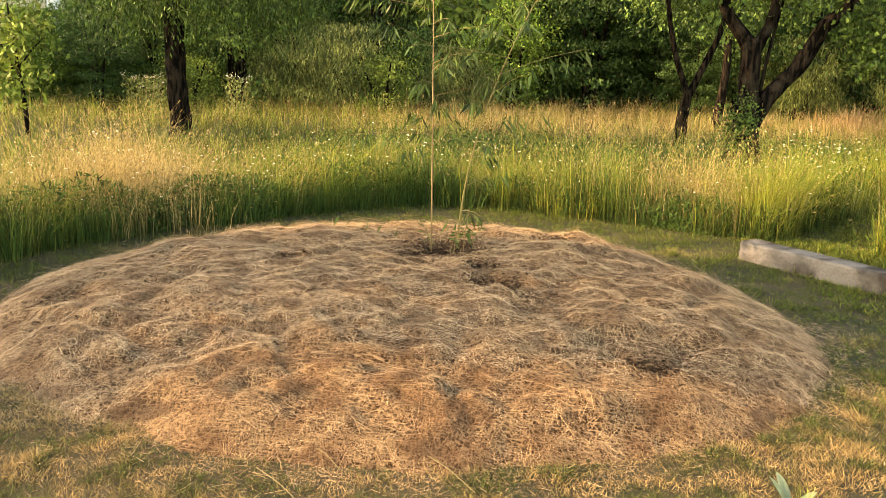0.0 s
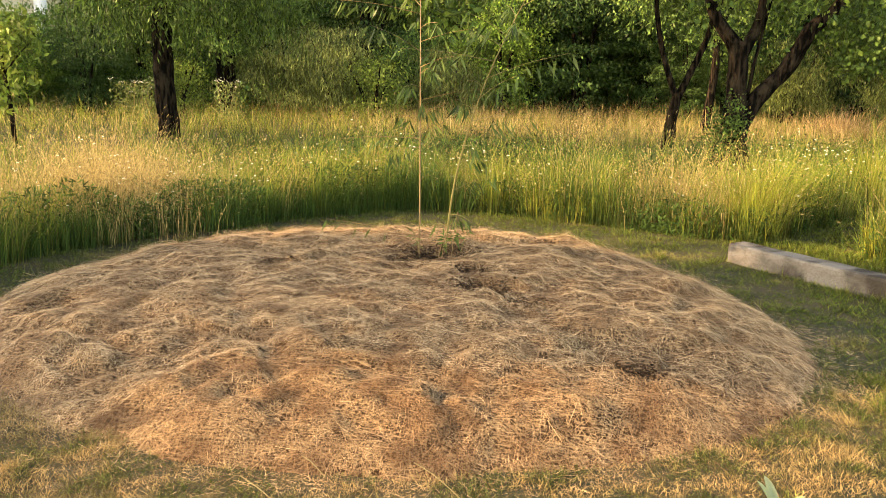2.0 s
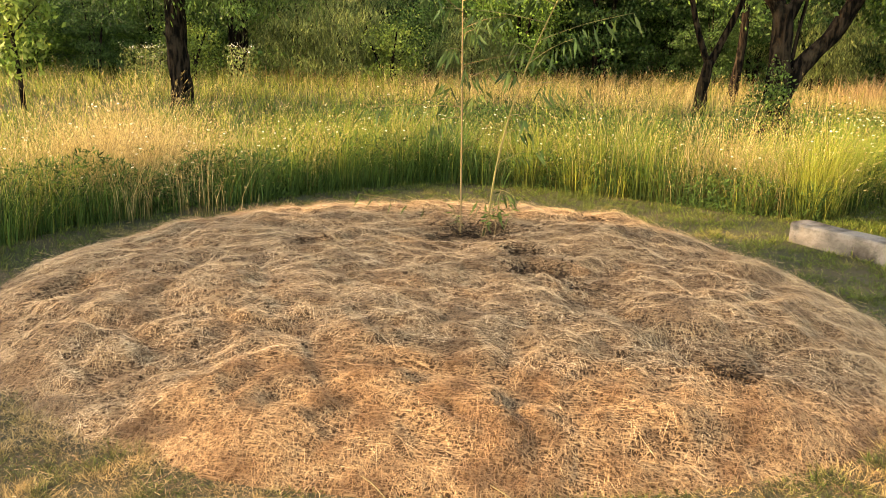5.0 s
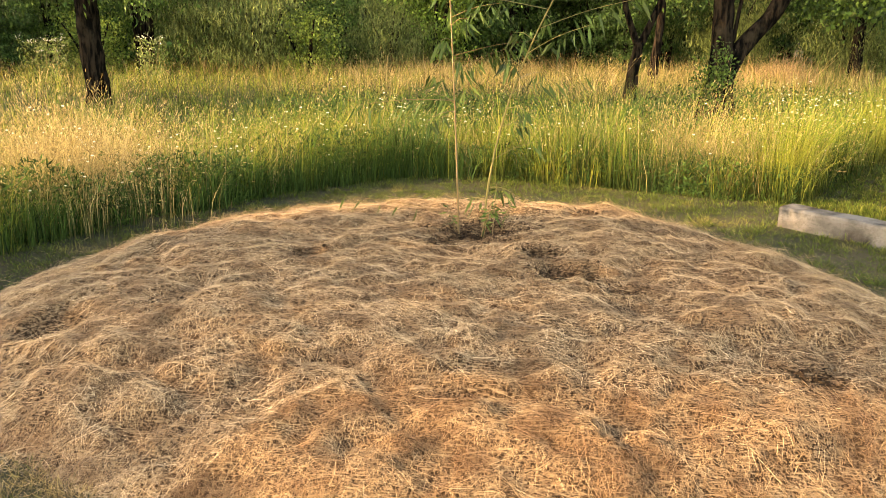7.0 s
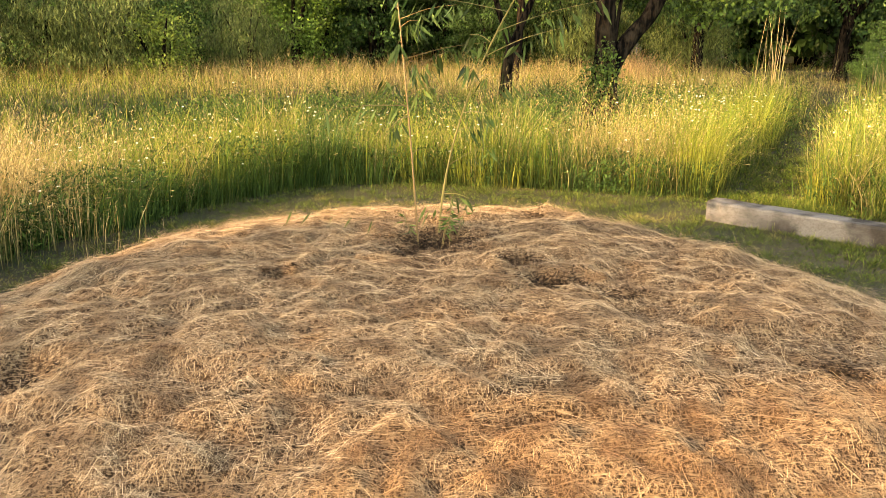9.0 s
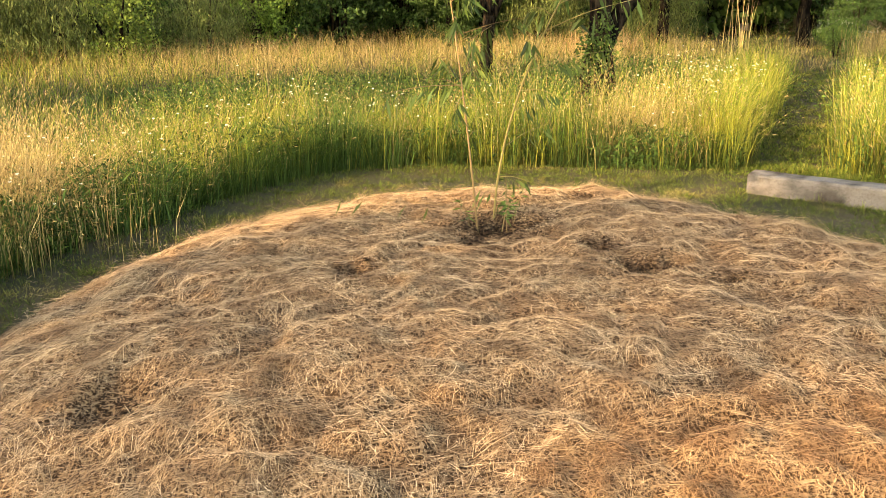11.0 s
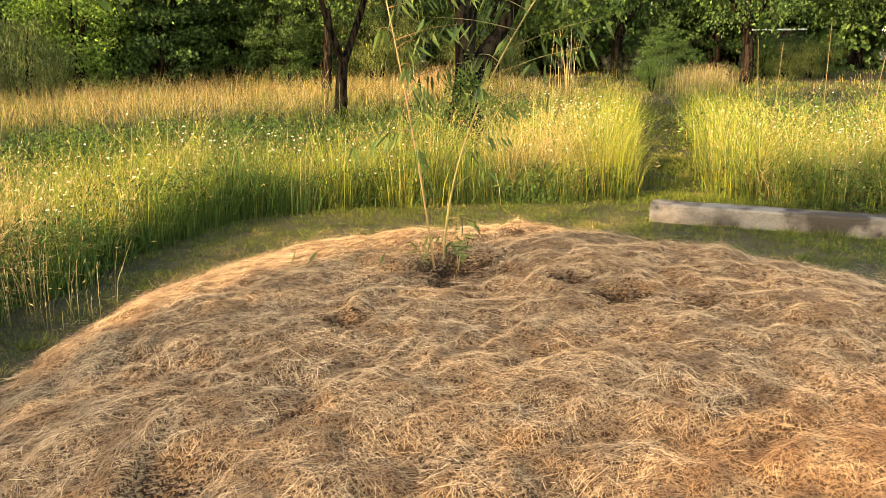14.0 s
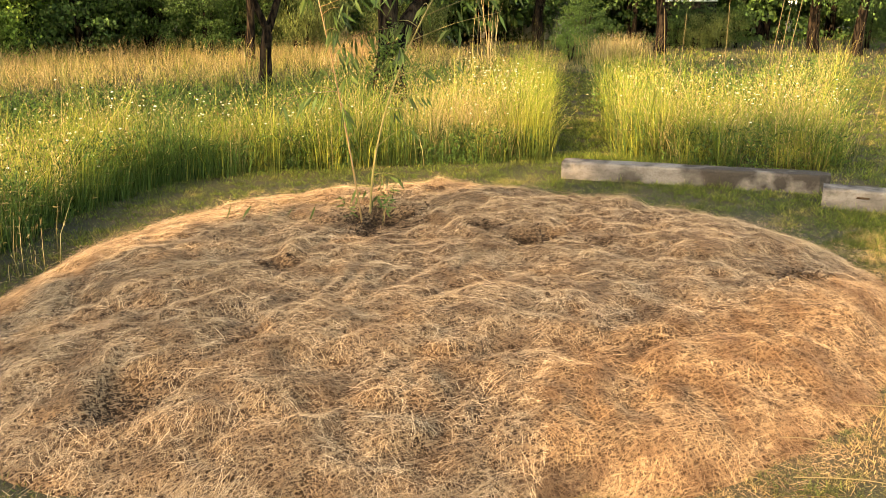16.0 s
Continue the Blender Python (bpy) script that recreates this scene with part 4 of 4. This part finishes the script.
limb(t, "trunk", [(0, 0, -0.1), (0.05, 0, 0.9), (-0.05, 0.05, 1.9), (0, 0, 3.4)], (0.2, 0.16, 0.14, 0.09), 12)
limb(t, "limb", [(0, 0, 1.6), (-0.6, 0.1, 2.3), (-1.3, 0.1, 3.0)], (0.1, 0.08, 0.03))
limb(t, "limb", [(0, 0, 1.7), (0.6, -0.1, 2.5), (1.3, -0.2, 3.2)], (0.1, 0.08, 0.03), seed=1)
# dark leaves also stand for the shade before the wood
crown(t, joined([leaf_cloud(ellipsoid_clumps(170, (19.6, 18.2, 4.2), (2.7, 2.5, 2.1), 0.25), 95, 0.12, 0.27, 0.6, 0.5),
                 leaf_cloud(ellipsoid_clumps(24, (19.6, 18.2, 2.1), (2.2, 2.0, 0.35), 0.2), 60, 0.11, 0.2, 0.9, 0.45)]), "dark")
for x, y, turn, size in ((23.2, 15.0, 80, 1.05), (22.3, 13.2, 200, 0.9), (17.6, 21.6, 140, 1.1), (25.5, 11.0, 30, 1.1), (13.2, 22.6, 260, 1.0)):
    copy_thing(t, pose(x, y, 0, 0, 0, turn) @ Matrix.Scale(size, 4))

# unseen trees added beside the lawn to shade heap, meadow and plum tree
SHADE_X = [-3.6, -2.2, -1.3, -0.6, 0.0, 0.4, 0.8, 1.4, 2.2, 3.5, 5.5]
SHADE_NEAR = [3.25, 3.3, 3.55, 3.97, 3.95, 3.77, 3.6, 3.7, 4.05, 4.2, 4.6]
SHADE_FAR = [5.6, 6.0, 6.75, 7.0, 6.9, 6.8, 6.7, 6.65, 6.5, 6.3, 5.9]
t = tree_at("shade_tree", -13.5, 5.3, "tall leafy tree out of view, added to shade the heap")
limb(t, "trunk", [(0, 0, -0.1), (0.05, 0, 2.2), (0, 0.05, 4.6), (0.05, 0, 7.6), (0, 0, 10.6)], (0.26, 0.21, 0.17, 0.11, 0.03), 12)
limb(t, "limb", [(0, 0, 5.0), (-0.3, -0.7, 6.2), (-0.5, -1.3, 7.6)], (0.09, 0.07, 0.02))
limb(t, "limb", [(0, 0, 5.6), (0.3, 0.8, 6.8), (0.5, 1.3, 8.2)], (0.09, 0.07, 0.02), seed=1)
# crown laid out from the heap's shade outline; extra clumps darken the beams
n = 610
gx = RNG.uniform(-3.6, 5.5, n)
lo, hi = np.interp(gx, SHADE_X, SHADE_NEAR), np.interp(gx, SHADE_X, SHADE_FAR)
gy = lo + (hi - lo) * RNG.uniform(0.04, 0.96, n)
spots = np.stack(sunward(gx, gy, 0.2, gx + 13.5 + RNG.uniform(-1.5, 1.5, n)), 1)
n = 420
gx, gy = RNG.uniform(2.4, 5.6, n), RNG.uniform(4.4, 6.6, n)
spots = np.concatenate([spots, np.stack(sunward(gx, gy, 0.15, gx + 13.5 + RNG.uniform(-1.5, 1.5, n)), 1)])
crown(t, leaf_cloud(spots, 20, 0.13, 0.17, 0.5, 0.5), "plum")
t = tree_at("shade_tree", -13.5, 11.0, "slender leafy tree out of view, added to shade the meadow")
limb(t, "trunk", [(0, 0, -0.1), (0.05, 0, 1.8), (0, 0.05, 3.6), (0.05, 0, 5.6), (0, 0, 8.4)], (0.22, 0.18, 0.14, 0.09, 0.03), 12)
n = 360
gx, gy = RNG.uniform(-3.0, 3.4, n), RNG.uniform(10.7, 13.3, n)
crown(t, leaf_cloud(np.stack(sunward(gx, gy, 0.3, gx + 13.5 + RNG.uniform(-1.3, 1.3, n)), 1), 22, 0.13, 0.18, 0.5, 0.5), "plum")
t = tree_at("shade_tree", -13.5, 16.0, "leafy tree out of view, added to shade the plum tree")
limb(t, "trunk", [(0, 0, -0.1), (0.05, 0, 1.0), (0, 0, 2.2), (0.05, 0, 3.8), (0, 0, 6.4)], (0.2, 0.17, 0.14, 0.1, 0.03), 12)
crown(t, leaf_cloud(ellipsoid_clumps(150, (-13.5, 16.0, 6.3), (2.0, 1.6, 2.4), 0.1), 60, 0.16, 0.3, 0.5), "plum")


# ---- hedge and woods round the meadow ----
def hedge_plant(name, label, kind, n, per, radii, size, droop, aspect, trunks=3, low=-0.95):
    ob = new(name)
    tagged(ob, label, "tree" if radii[2] > 2 else "shrub", "hedge round the meadow")
    h = radii[2]
    for k in range(trunks):
        a = 2.1 * k
        limb(ob, "stem", [(0.15 * math.cos(a), 0.15 * math.sin(a), -0.1), (0.3 * math.cos(a), 0.3 * math.sin(a), h * 0.7), (0.8 * math.cos(a), 0.8 * math.sin(a), h * 1.6)], (0.05 + 0.02 * h, 0.04 + 0.015 * h, 0.015), 7, k)
    cl = ellipsoid_clumps(n, (0, 0, h * 0.98), radii, 0.25, low)
    cl = cl + RNG.normal(0, 0.12, cl.shape) * np.asarray(radii)
    cl[:, 2] = np.maximum(cl[:, 2], 0.15)
    thing("crown", quad_mesh("crown", *leaf_cloud(cl, per, size, (0.25, 0.25, 0.11), droop, aspect)), LEAF[kind], parent=ob)
    return ob


far = (0, -90, 0)
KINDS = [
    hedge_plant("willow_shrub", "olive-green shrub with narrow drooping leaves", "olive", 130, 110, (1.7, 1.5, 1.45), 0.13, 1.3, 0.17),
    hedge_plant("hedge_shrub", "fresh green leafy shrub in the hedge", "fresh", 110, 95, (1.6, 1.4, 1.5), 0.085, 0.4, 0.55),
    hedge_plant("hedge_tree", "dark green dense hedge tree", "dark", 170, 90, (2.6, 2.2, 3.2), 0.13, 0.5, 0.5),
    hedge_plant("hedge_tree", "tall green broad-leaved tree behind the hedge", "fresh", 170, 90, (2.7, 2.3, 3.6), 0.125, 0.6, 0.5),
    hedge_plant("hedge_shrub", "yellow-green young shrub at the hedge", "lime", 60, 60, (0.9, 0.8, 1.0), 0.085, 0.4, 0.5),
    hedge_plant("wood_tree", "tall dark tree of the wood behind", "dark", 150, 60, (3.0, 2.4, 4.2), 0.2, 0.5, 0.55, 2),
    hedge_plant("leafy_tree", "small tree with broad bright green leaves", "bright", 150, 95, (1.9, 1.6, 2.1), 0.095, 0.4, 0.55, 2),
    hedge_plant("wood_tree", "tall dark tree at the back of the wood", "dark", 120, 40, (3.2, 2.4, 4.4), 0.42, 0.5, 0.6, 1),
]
rnd = random.Random(5)


def arc_radius(a):
    return 27.0 + max(0, a - 10) * 0.17


used = set()


def plant(k, a, r, s, sz=1.0):
    a = math.radians(a)
    m = Matrix.LocRotScale((r * math.sin(a), r * math.cos(a), 0), Euler((0, 0, rnd.uniform(0, 6.28))), (s, s, s * sz))
    if k in used:
        copy_thing(KINDS[k], m)
    else:
        used.add(k)
        KINDS[k].matrix_basis = m
        KINDS[k].scale = (1, 1, 1)


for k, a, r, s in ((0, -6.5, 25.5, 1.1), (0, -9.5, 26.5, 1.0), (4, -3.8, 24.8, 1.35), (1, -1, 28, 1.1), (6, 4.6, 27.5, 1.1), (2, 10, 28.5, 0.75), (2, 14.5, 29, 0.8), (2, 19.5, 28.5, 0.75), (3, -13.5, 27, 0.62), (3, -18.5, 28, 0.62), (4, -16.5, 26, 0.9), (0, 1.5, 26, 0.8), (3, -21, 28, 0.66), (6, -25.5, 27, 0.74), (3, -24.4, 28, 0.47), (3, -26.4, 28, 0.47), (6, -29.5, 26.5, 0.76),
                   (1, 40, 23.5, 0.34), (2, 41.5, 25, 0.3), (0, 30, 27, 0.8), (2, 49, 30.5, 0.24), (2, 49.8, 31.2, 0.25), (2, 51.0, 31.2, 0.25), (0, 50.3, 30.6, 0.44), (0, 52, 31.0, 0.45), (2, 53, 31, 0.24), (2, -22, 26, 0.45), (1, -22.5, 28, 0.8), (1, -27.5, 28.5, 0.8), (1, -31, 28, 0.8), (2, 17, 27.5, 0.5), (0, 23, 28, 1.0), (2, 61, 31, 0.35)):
    plant(k, a, r, s)
# leaf colour also carries light: dark kinds for the shaded right, fresher left
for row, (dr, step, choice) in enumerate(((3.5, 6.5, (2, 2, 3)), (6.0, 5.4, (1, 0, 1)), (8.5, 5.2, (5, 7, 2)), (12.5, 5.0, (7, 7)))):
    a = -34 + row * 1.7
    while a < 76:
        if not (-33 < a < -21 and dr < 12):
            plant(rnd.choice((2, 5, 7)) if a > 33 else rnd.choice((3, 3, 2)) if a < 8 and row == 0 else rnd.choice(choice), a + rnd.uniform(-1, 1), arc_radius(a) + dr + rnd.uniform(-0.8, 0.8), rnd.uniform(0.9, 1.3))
        a += step * 28 / (arc_radius(a) + dr)

# ---- bamboo in the heap ----
bamboo = new("bamboo")
bamboo.location = (0.08, 6.5, 0)
bpy.context.view_layer.update()
tagged(bamboo, "young bamboo with two thin canes growing out of the hay", "bamboo")


def cane(x0, y0, ax, ay, bx, by, top, r0, mat, leaf_from, seed, low_twigs):
    zs = np.linspace(-0.05, top, 16)
    pts = [(x0 + ax * z + bx * z * z - 0.08, y0 + ay * z + by * z * z - 6.5, z) for z in zs]
    c = part("cane", tube(pts, [r0 * (1 - 0.7 * z / top) for z in zs], 8, 0.02), mat, bamboo)
    r = random.Random(seed)
    twigs, z = list(low_twigs), leaf_from
    while z < top:
        twigs.append((z, r.uniform(0, 6.28), r.uniform(0.12, 0.42) if r.random() < 0.75 else r.uniform(0.5, 0.8), r.randint(8, 14)))
        z += r.uniform(0.05, 0.11)
    lv = []
    for z, a, ln, k, *rise in twigs:
        px, py = x0 + ax * z + bx * z * z - 0.08, y0 + ay * z + by * z * z - 6.5
        ex, ey, ez = px + math.cos(a) * ln, py + math.sin(a) * ln, z + ln * (rise[0] if rise else r.uniform(0.0, 0.4))
        part("twig", tube([(px, py, z), ((px + ex) / 2, (py + ey) / 2, (z + ez) / 2 + 0.02), (ex, ey, ez)], (0.003, 0.002, 0.001), 5, 0), mat, c)
        s = np.linspace(0.35, 1, k)
        pos = np.stack([px + (ex - px) * s, py + (ey - py) * s, z + (ez - z) * s], 1)
        way = np.stack([np.cos(a + RNG.normal(0, 0.9, k)), np.sin(a + RNG.normal(0, 0.9, k)), RNG.normal(-1.6, 0.5, k)], 1)
        lv.append(leaf_quads(pos, RNG.uniform(0.09, 0.19, k), RNG.uniform(0.016, 0.027, k), way, RNG.uniform(0, 6.28, k)))
    thing("foliage", quad_mesh("foliage", *joined(lv)), LEAF["bamboo"], "narrow drooping green leaves", parent=c)


cane(-0.027, 6.39, -0.012, 0.191, -0.003, 0.04, 2.7, 0.0075, M_CANE, 1.2, 1, ((0.26, 2.7, 0.85, 5, 0.08), (0.7, 0.5, 0.1, 2), (0.95, 4.2, 0.5, 10, -0.05), (1.02, 3.6, 0.75, 12, 0.0), (1.0, 2.6, 0.16, 7), (1.07, 0.3, 0.18, 8), (1.14, 3.5, 0.18, 8), (1.2, 5.4, 0.2, 7)))
cane(0.18, 6.621, 0.003, 0.02, 0.117, -0.154, 2.5, 0.0085, M_CANE_GREEN, 1.1, 2, ((0.24, 0.3, 0.1, 4), (0.42, 5.6, 0.2, 6, -0.1), (0.98, 5.0, 0.3, 9), (0.3, 2.6, 0.1, 3), (0.62, 0.0, 0.32, 9), (0.85, 0.4, 0.22, 5)))
for k, (sx, sy, a, high) in enumerate(((0.1, 6.36, 0.4, 0.26), (0.22, 6.5, 1.2, 0.34), (-0.02, 6.5, 2.6, 0.22), (0.14, 6.44, 5.2, 0.2), (0.28, 6.56, 0.1, 0.24))):
    bx, by = sx - 0.08, sy - 6.5
    ex, ey = bx + math.cos(a) * high * 0.4, by + math.sin(a) * high * 0.4
    shoot = part("shoot", tube([(bx, by, 0.02), ((bx + ex) / 2, (by + ey) / 2, 0.1 + high * 0.55), (ex, ey, 0.1 + high)], (0.0035, 0.0028, 0.0015), 6, 0.02, k), M_CANE, bamboo)
    n = 12
    f = np.linspace(0.4, 1, n)
    pos = np.stack([bx + (ex - bx) * f, by + (ey - by) * f, 0.1 + high * f], 1)
    way = np.stack([RNG.normal(0, 1, n), RNG.normal(0, 1, n), RNG.normal(-0.5, 0.5, n)], 1)
    thing("foliage", quad_mesh("foliage", *leaf_quads(pos, RNG.uniform(0.05, 0.10, n), RNG.uniform(0.009, 0.014, n), way, RNG.uniform(0, 6.28, n))), LEAF["plum"], "small dark green leaves", parent=shoot)

# ---- small things ----
rosette = new("mullein")
rosette.location = (1.32, 2.76, 0)
bpy.context.view_layer.update()
tagged(rosette, "young pale grey-green mullein rosette in the lawn", "plant")


def broad_leaf(a, length, width, rise):
    bm = bmesh.new()
    rows = []
    for i in range(9):
        s = i / 8
        out, up = length * (s * (0.55 + 0.3 * (1 - rise))), length * rise * (s - 0.25 * s * s)
        w = width * math.sin(math.pi * min(1, s * 0.92 + 0.08)) ** 0.8 * 0.5
        row = []
        for k in (-1, 0, 1):
            row.append(bm.verts.new((math.cos(a) * out - math.sin(a) * w * k, math.sin(a) * out + math.cos(a) * w * k, up + abs(k) * w * 0.5)))
        rows.append(row)
    for r0, r1 in zip(rows, rows[1:]):
        for k in range(2):
            bm.faces.new((r0[k], r0[k + 1], r1[k + 1], r1[k]))
    bmesh.ops.solidify(bm, geom=bm.faces[:], thickness=0.0015)
    return bm


for a, ln, w, rise in ((1.9, 0.18, 0.04, 0.95), (0.2, 0.15, 0.042, 0.8), (3.3, 0.14, 0.045, 0.6), (4.6, 0.11, 0.045, 0.4), (5.6, 0.13, 0.042, 0.6), (2.5, 0.17, 0.038, 1.0)):
    part("leaf", broad_leaf(a, ln, w, rise), LEAF["grey"], rosette)
k = 40
pos = np.stack([1.36 + RNG.normal(0, 0.03, k), 2.73 + RNG.normal(0, 0.03, k), np.zeros(k)], 1)
thing("grass_tuft", quad_mesh("grass_tuft", *blades(pos, RNG.uniform(0.06, 0.14, k), np.full(k, 0.0045), RNG.uniform(0, 6.28, k), RNG.uniform(0.1, 0.5, k))), M_GREEN, "small tuft of green grass", "grass")


def stalk(x0, y0, x1, y1, r=0.004):
    me = bpy.data.meshes.new("dry_stalk")
    bm = tube([(x0, y0, 0.03), ((x0 + x1) / 2 + 0.003, (y0 + y1) / 2, 0.045), (x1, y1, 0.035)], (r, r * 0.9, r * 0.7), 6, 0.05)
    bm.to_mesh(me)
    bm.free()
    ob = new("dry_stalk", me)
    me.materials.append(M_REED)
    tagged(ob, "pale dry stalk lying on the lawn", "stalk", "stalks on the lawn")


stalk(-0.65, 2.97, -0.42, 2.67, 0.0022)
stalk(-0.02, 3.13, 0.18, 2.81, 0.0022)
stalk(-0.47, 3.17, -0.33, 2.96, 0.002)


def dead_stem(x, y, high, dx, dy):
    me = bpy.data.meshes.new("dead_stem")
    bm = tube([(x, y, -0.02), (x + dx * 0.5, y + dy * 0.5, high * 0.5), (x + dx, y + dy, high)], (0.0055, 0.0045, 0.003), 6, 0.1)
    bm.to_mesh(me)
    bm.free()
    ob = new("dead_stem", me)
    me.materials.append(M_REED)
    tagged(ob, "tall dry flower stem standing in the meadow", "stem", "dead stems in the meadow")


for x, y, h, dx, dy in ((7.4, 7.75, 1.75, 0.2, -0.12), (7.5, 7.6, 1.8, 0.25, -0.15), (7.35, 7.6, 1.5, 0.15, -0.1), (7.2, 8.2, 1.7, 0.0, 0.0), (6.7, 8.6, 1.45, 0.05, -0.05), (6.9, 8.9, 1.5, -0.1, 0.05), (8.1, 6.5, 1.45, 0.12, -0.1)):
    dead_stem(x, y, h, dx, dy)

# pale flowering weeds before the hedge
def flowering_weed(x, y, high, wide, n):
    ob = new("flowering_weed")
    ob.location = (x, y, 0)
    bpy.context.view_layer.update()
    tagged(ob, "bushy green weed with clusters of small white flowers", "plant", "flowering weeds by the hedge")
    tops = np.stack([RNG.normal(0, wide, n), RNG.normal(0, wide, n), high * RNG.uniform(0.7, 1.05, n)], 1)
    for px, py, pz in tops[:6]:
        part("stem", tube([(px * 0.2, py * 0.2, -0.02), (px * 0.6, py * 0.6, pz * 0.5), (px, py, pz)], (0.009, 0.007, 0.004), 6, 0.05), M_CANE_GREEN, ob)
    heads = np.repeat(tops, 9, axis=0)
    k = len(heads)
    thing("flowers", quad_mesh("flowers", *leaf_quads(heads + RNG.normal(0, 1, (k, 3)) * [0.06, 0.06, 0.025], RNG.uniform(0.015, 0.03, k), RNG.uniform(0.012, 0.022, k), RNG.normal(0, 1, (k, 3)), RNG.uniform(0, 6.28, k))), M_PETAL, "clusters of small white flowers", kind="stuff", parent=ob)
    leaves = np.repeat(tops, 60, axis=0) * np.array([1.0, 1.0, 0.0])
    k = len(leaves)
    leaves[:, 2] = high * RNG.uniform(0.05, 0.95, k)
    thing("foliage", quad_mesh("foliage", *leaf_quads(leaves + RNG.normal(0, 0.08, (k, 3)) * [1, 1, 0], RNG.uniform(0.05, 0.1, k), RNG.uniform(0.02, 0.04, k), RNG.normal(0, 1, (k, 3)) + [0, 0, 0.5], RNG.uniform(0, 6.28, k))), LEAF["olive"], parent=ob)


flowering_weed(-5.25, 21.6, 1.15, 0.2, 12)
flowering_weed(-7.7, 22.0, 1.1, 0.28, 14)

# reed clump behind the meadow
k = 20
pos = np.stack([14.2 + RNG.normal(0, 0.25, k), 20.4 + RNG.normal(0, 0.25, k), np.zeros(k)], 1)
thing("reed_clump", quad_mesh("reed_clump", *blades(pos, RNG.uniform(0.9, 2.5, k), np.full(k, 0.022), RNG.uniform(0, 6.28, k), RNG.uniform(0.0, 0.2, k))), M_REED, "clump of tall golden dry reeds", "reeds", kind="stuff")


# ---- house and far wall ----
def box_part(name, size, at, mat, parent, label="", bevel=0.0):
    bm = box_bm(size, bevel)
    bmesh.ops.translate(bm, verts=bm.verts[:], vec=at)
    return part(name, bm, mat, parent, label)


house = new("house")
house.matrix_world = pose(-16.6, 31.5, 0, 0, 0, 12)
tagged(house, "cream house with a red tiled roof behind the trees", "house")
box_part("wall", (6, 5, 4.1), (0, 0, 2.05), M_PLASTER, house)
box_part("eave", (6.7, 5.7, 0.2), (0, 0, 4.2), M_TILE, house, "dark red eave")
bm = bmesh.new()
vs = [bm.verts.new(p) for p in ((-3.35, -2.85, 4.3), (3.35, -2.85, 4.3), (3.35, 2.85, 4.3), (-3.35, 2.85, 4.3), (-1.5, 0, 5.95), (1.5, 0, 5.95))]
for fc in ((0, 1, 5, 4), (1, 2, 5), (2, 3, 4, 5), (3, 0, 4), (3, 2, 1, 0)):
    bm.faces.new([vs[q] for q in fc])
part("roof", bm, M_TILE, house)
box_part("corner_pilaster", (0.4, 0.12, 4.1), (2.78, -2.56, 2.05), M_WHITE, house, "white corner pilaster")

white_house = new("house")
white_house.location = (29.5, 31, 0)
tagged(white_house, "white house glimpsed behind the trees", "house")
box_part("wall", (8, 6, 4.2), (0, 0, 2.1), M_WHITE, white_house)
bm = bmesh.new()
vs = [bm.verts.new(p) for p in ((-4.4, -3.4, 4.2), (4.4, -3.4, 4.2), (4.4, 3.4, 4.2), (-4.4, 3.4, 4.2), (-2.5, 0, 6.2), (2.5, 0, 6.2))]
for fc in ((0, 1, 5, 4), (1, 2, 5), (2, 3, 4, 5), (3, 0, 4), (3, 2, 1, 0)):
    bm.faces.new([vs[q] for q in fc])
part("roof", bm, M_TILE, white_house)
garden_wall = new("garden_wall")
garden_wall.matrix_world = pose(25.1, 20.9, 0, 0, 0, -33)
tagged(garden_wall, "dark low garden wall with a white coping", "wall")
box_part("wall", (2.0, 0.2, 1.62), (0, 0, 0.81), M_BARK, garden_wall)
box_part("coping", (2.05, 0.3, 0.06), (0, 0, 1.65), M_WHITE, garden_wall, "white coping", 0.01)
k = 1500
pos = np.stack([14.9 + RNG.normal(0, 0.38, k), 16.1 + RNG.normal(0, 0.38, k), np.zeros(k)], 1)
thing("dry_grass_clump", quad_mesh("dry_grass_clump", *blades(pos, RNG.uniform(0.35, 0.9, k), np.full(k, 0.011), RNG.uniform(0, 6.28, k), RNG.uniform(0.05, 0.6, k))), M_GOLD, "high clump of dry golden grass", "grass", kind="stuff")
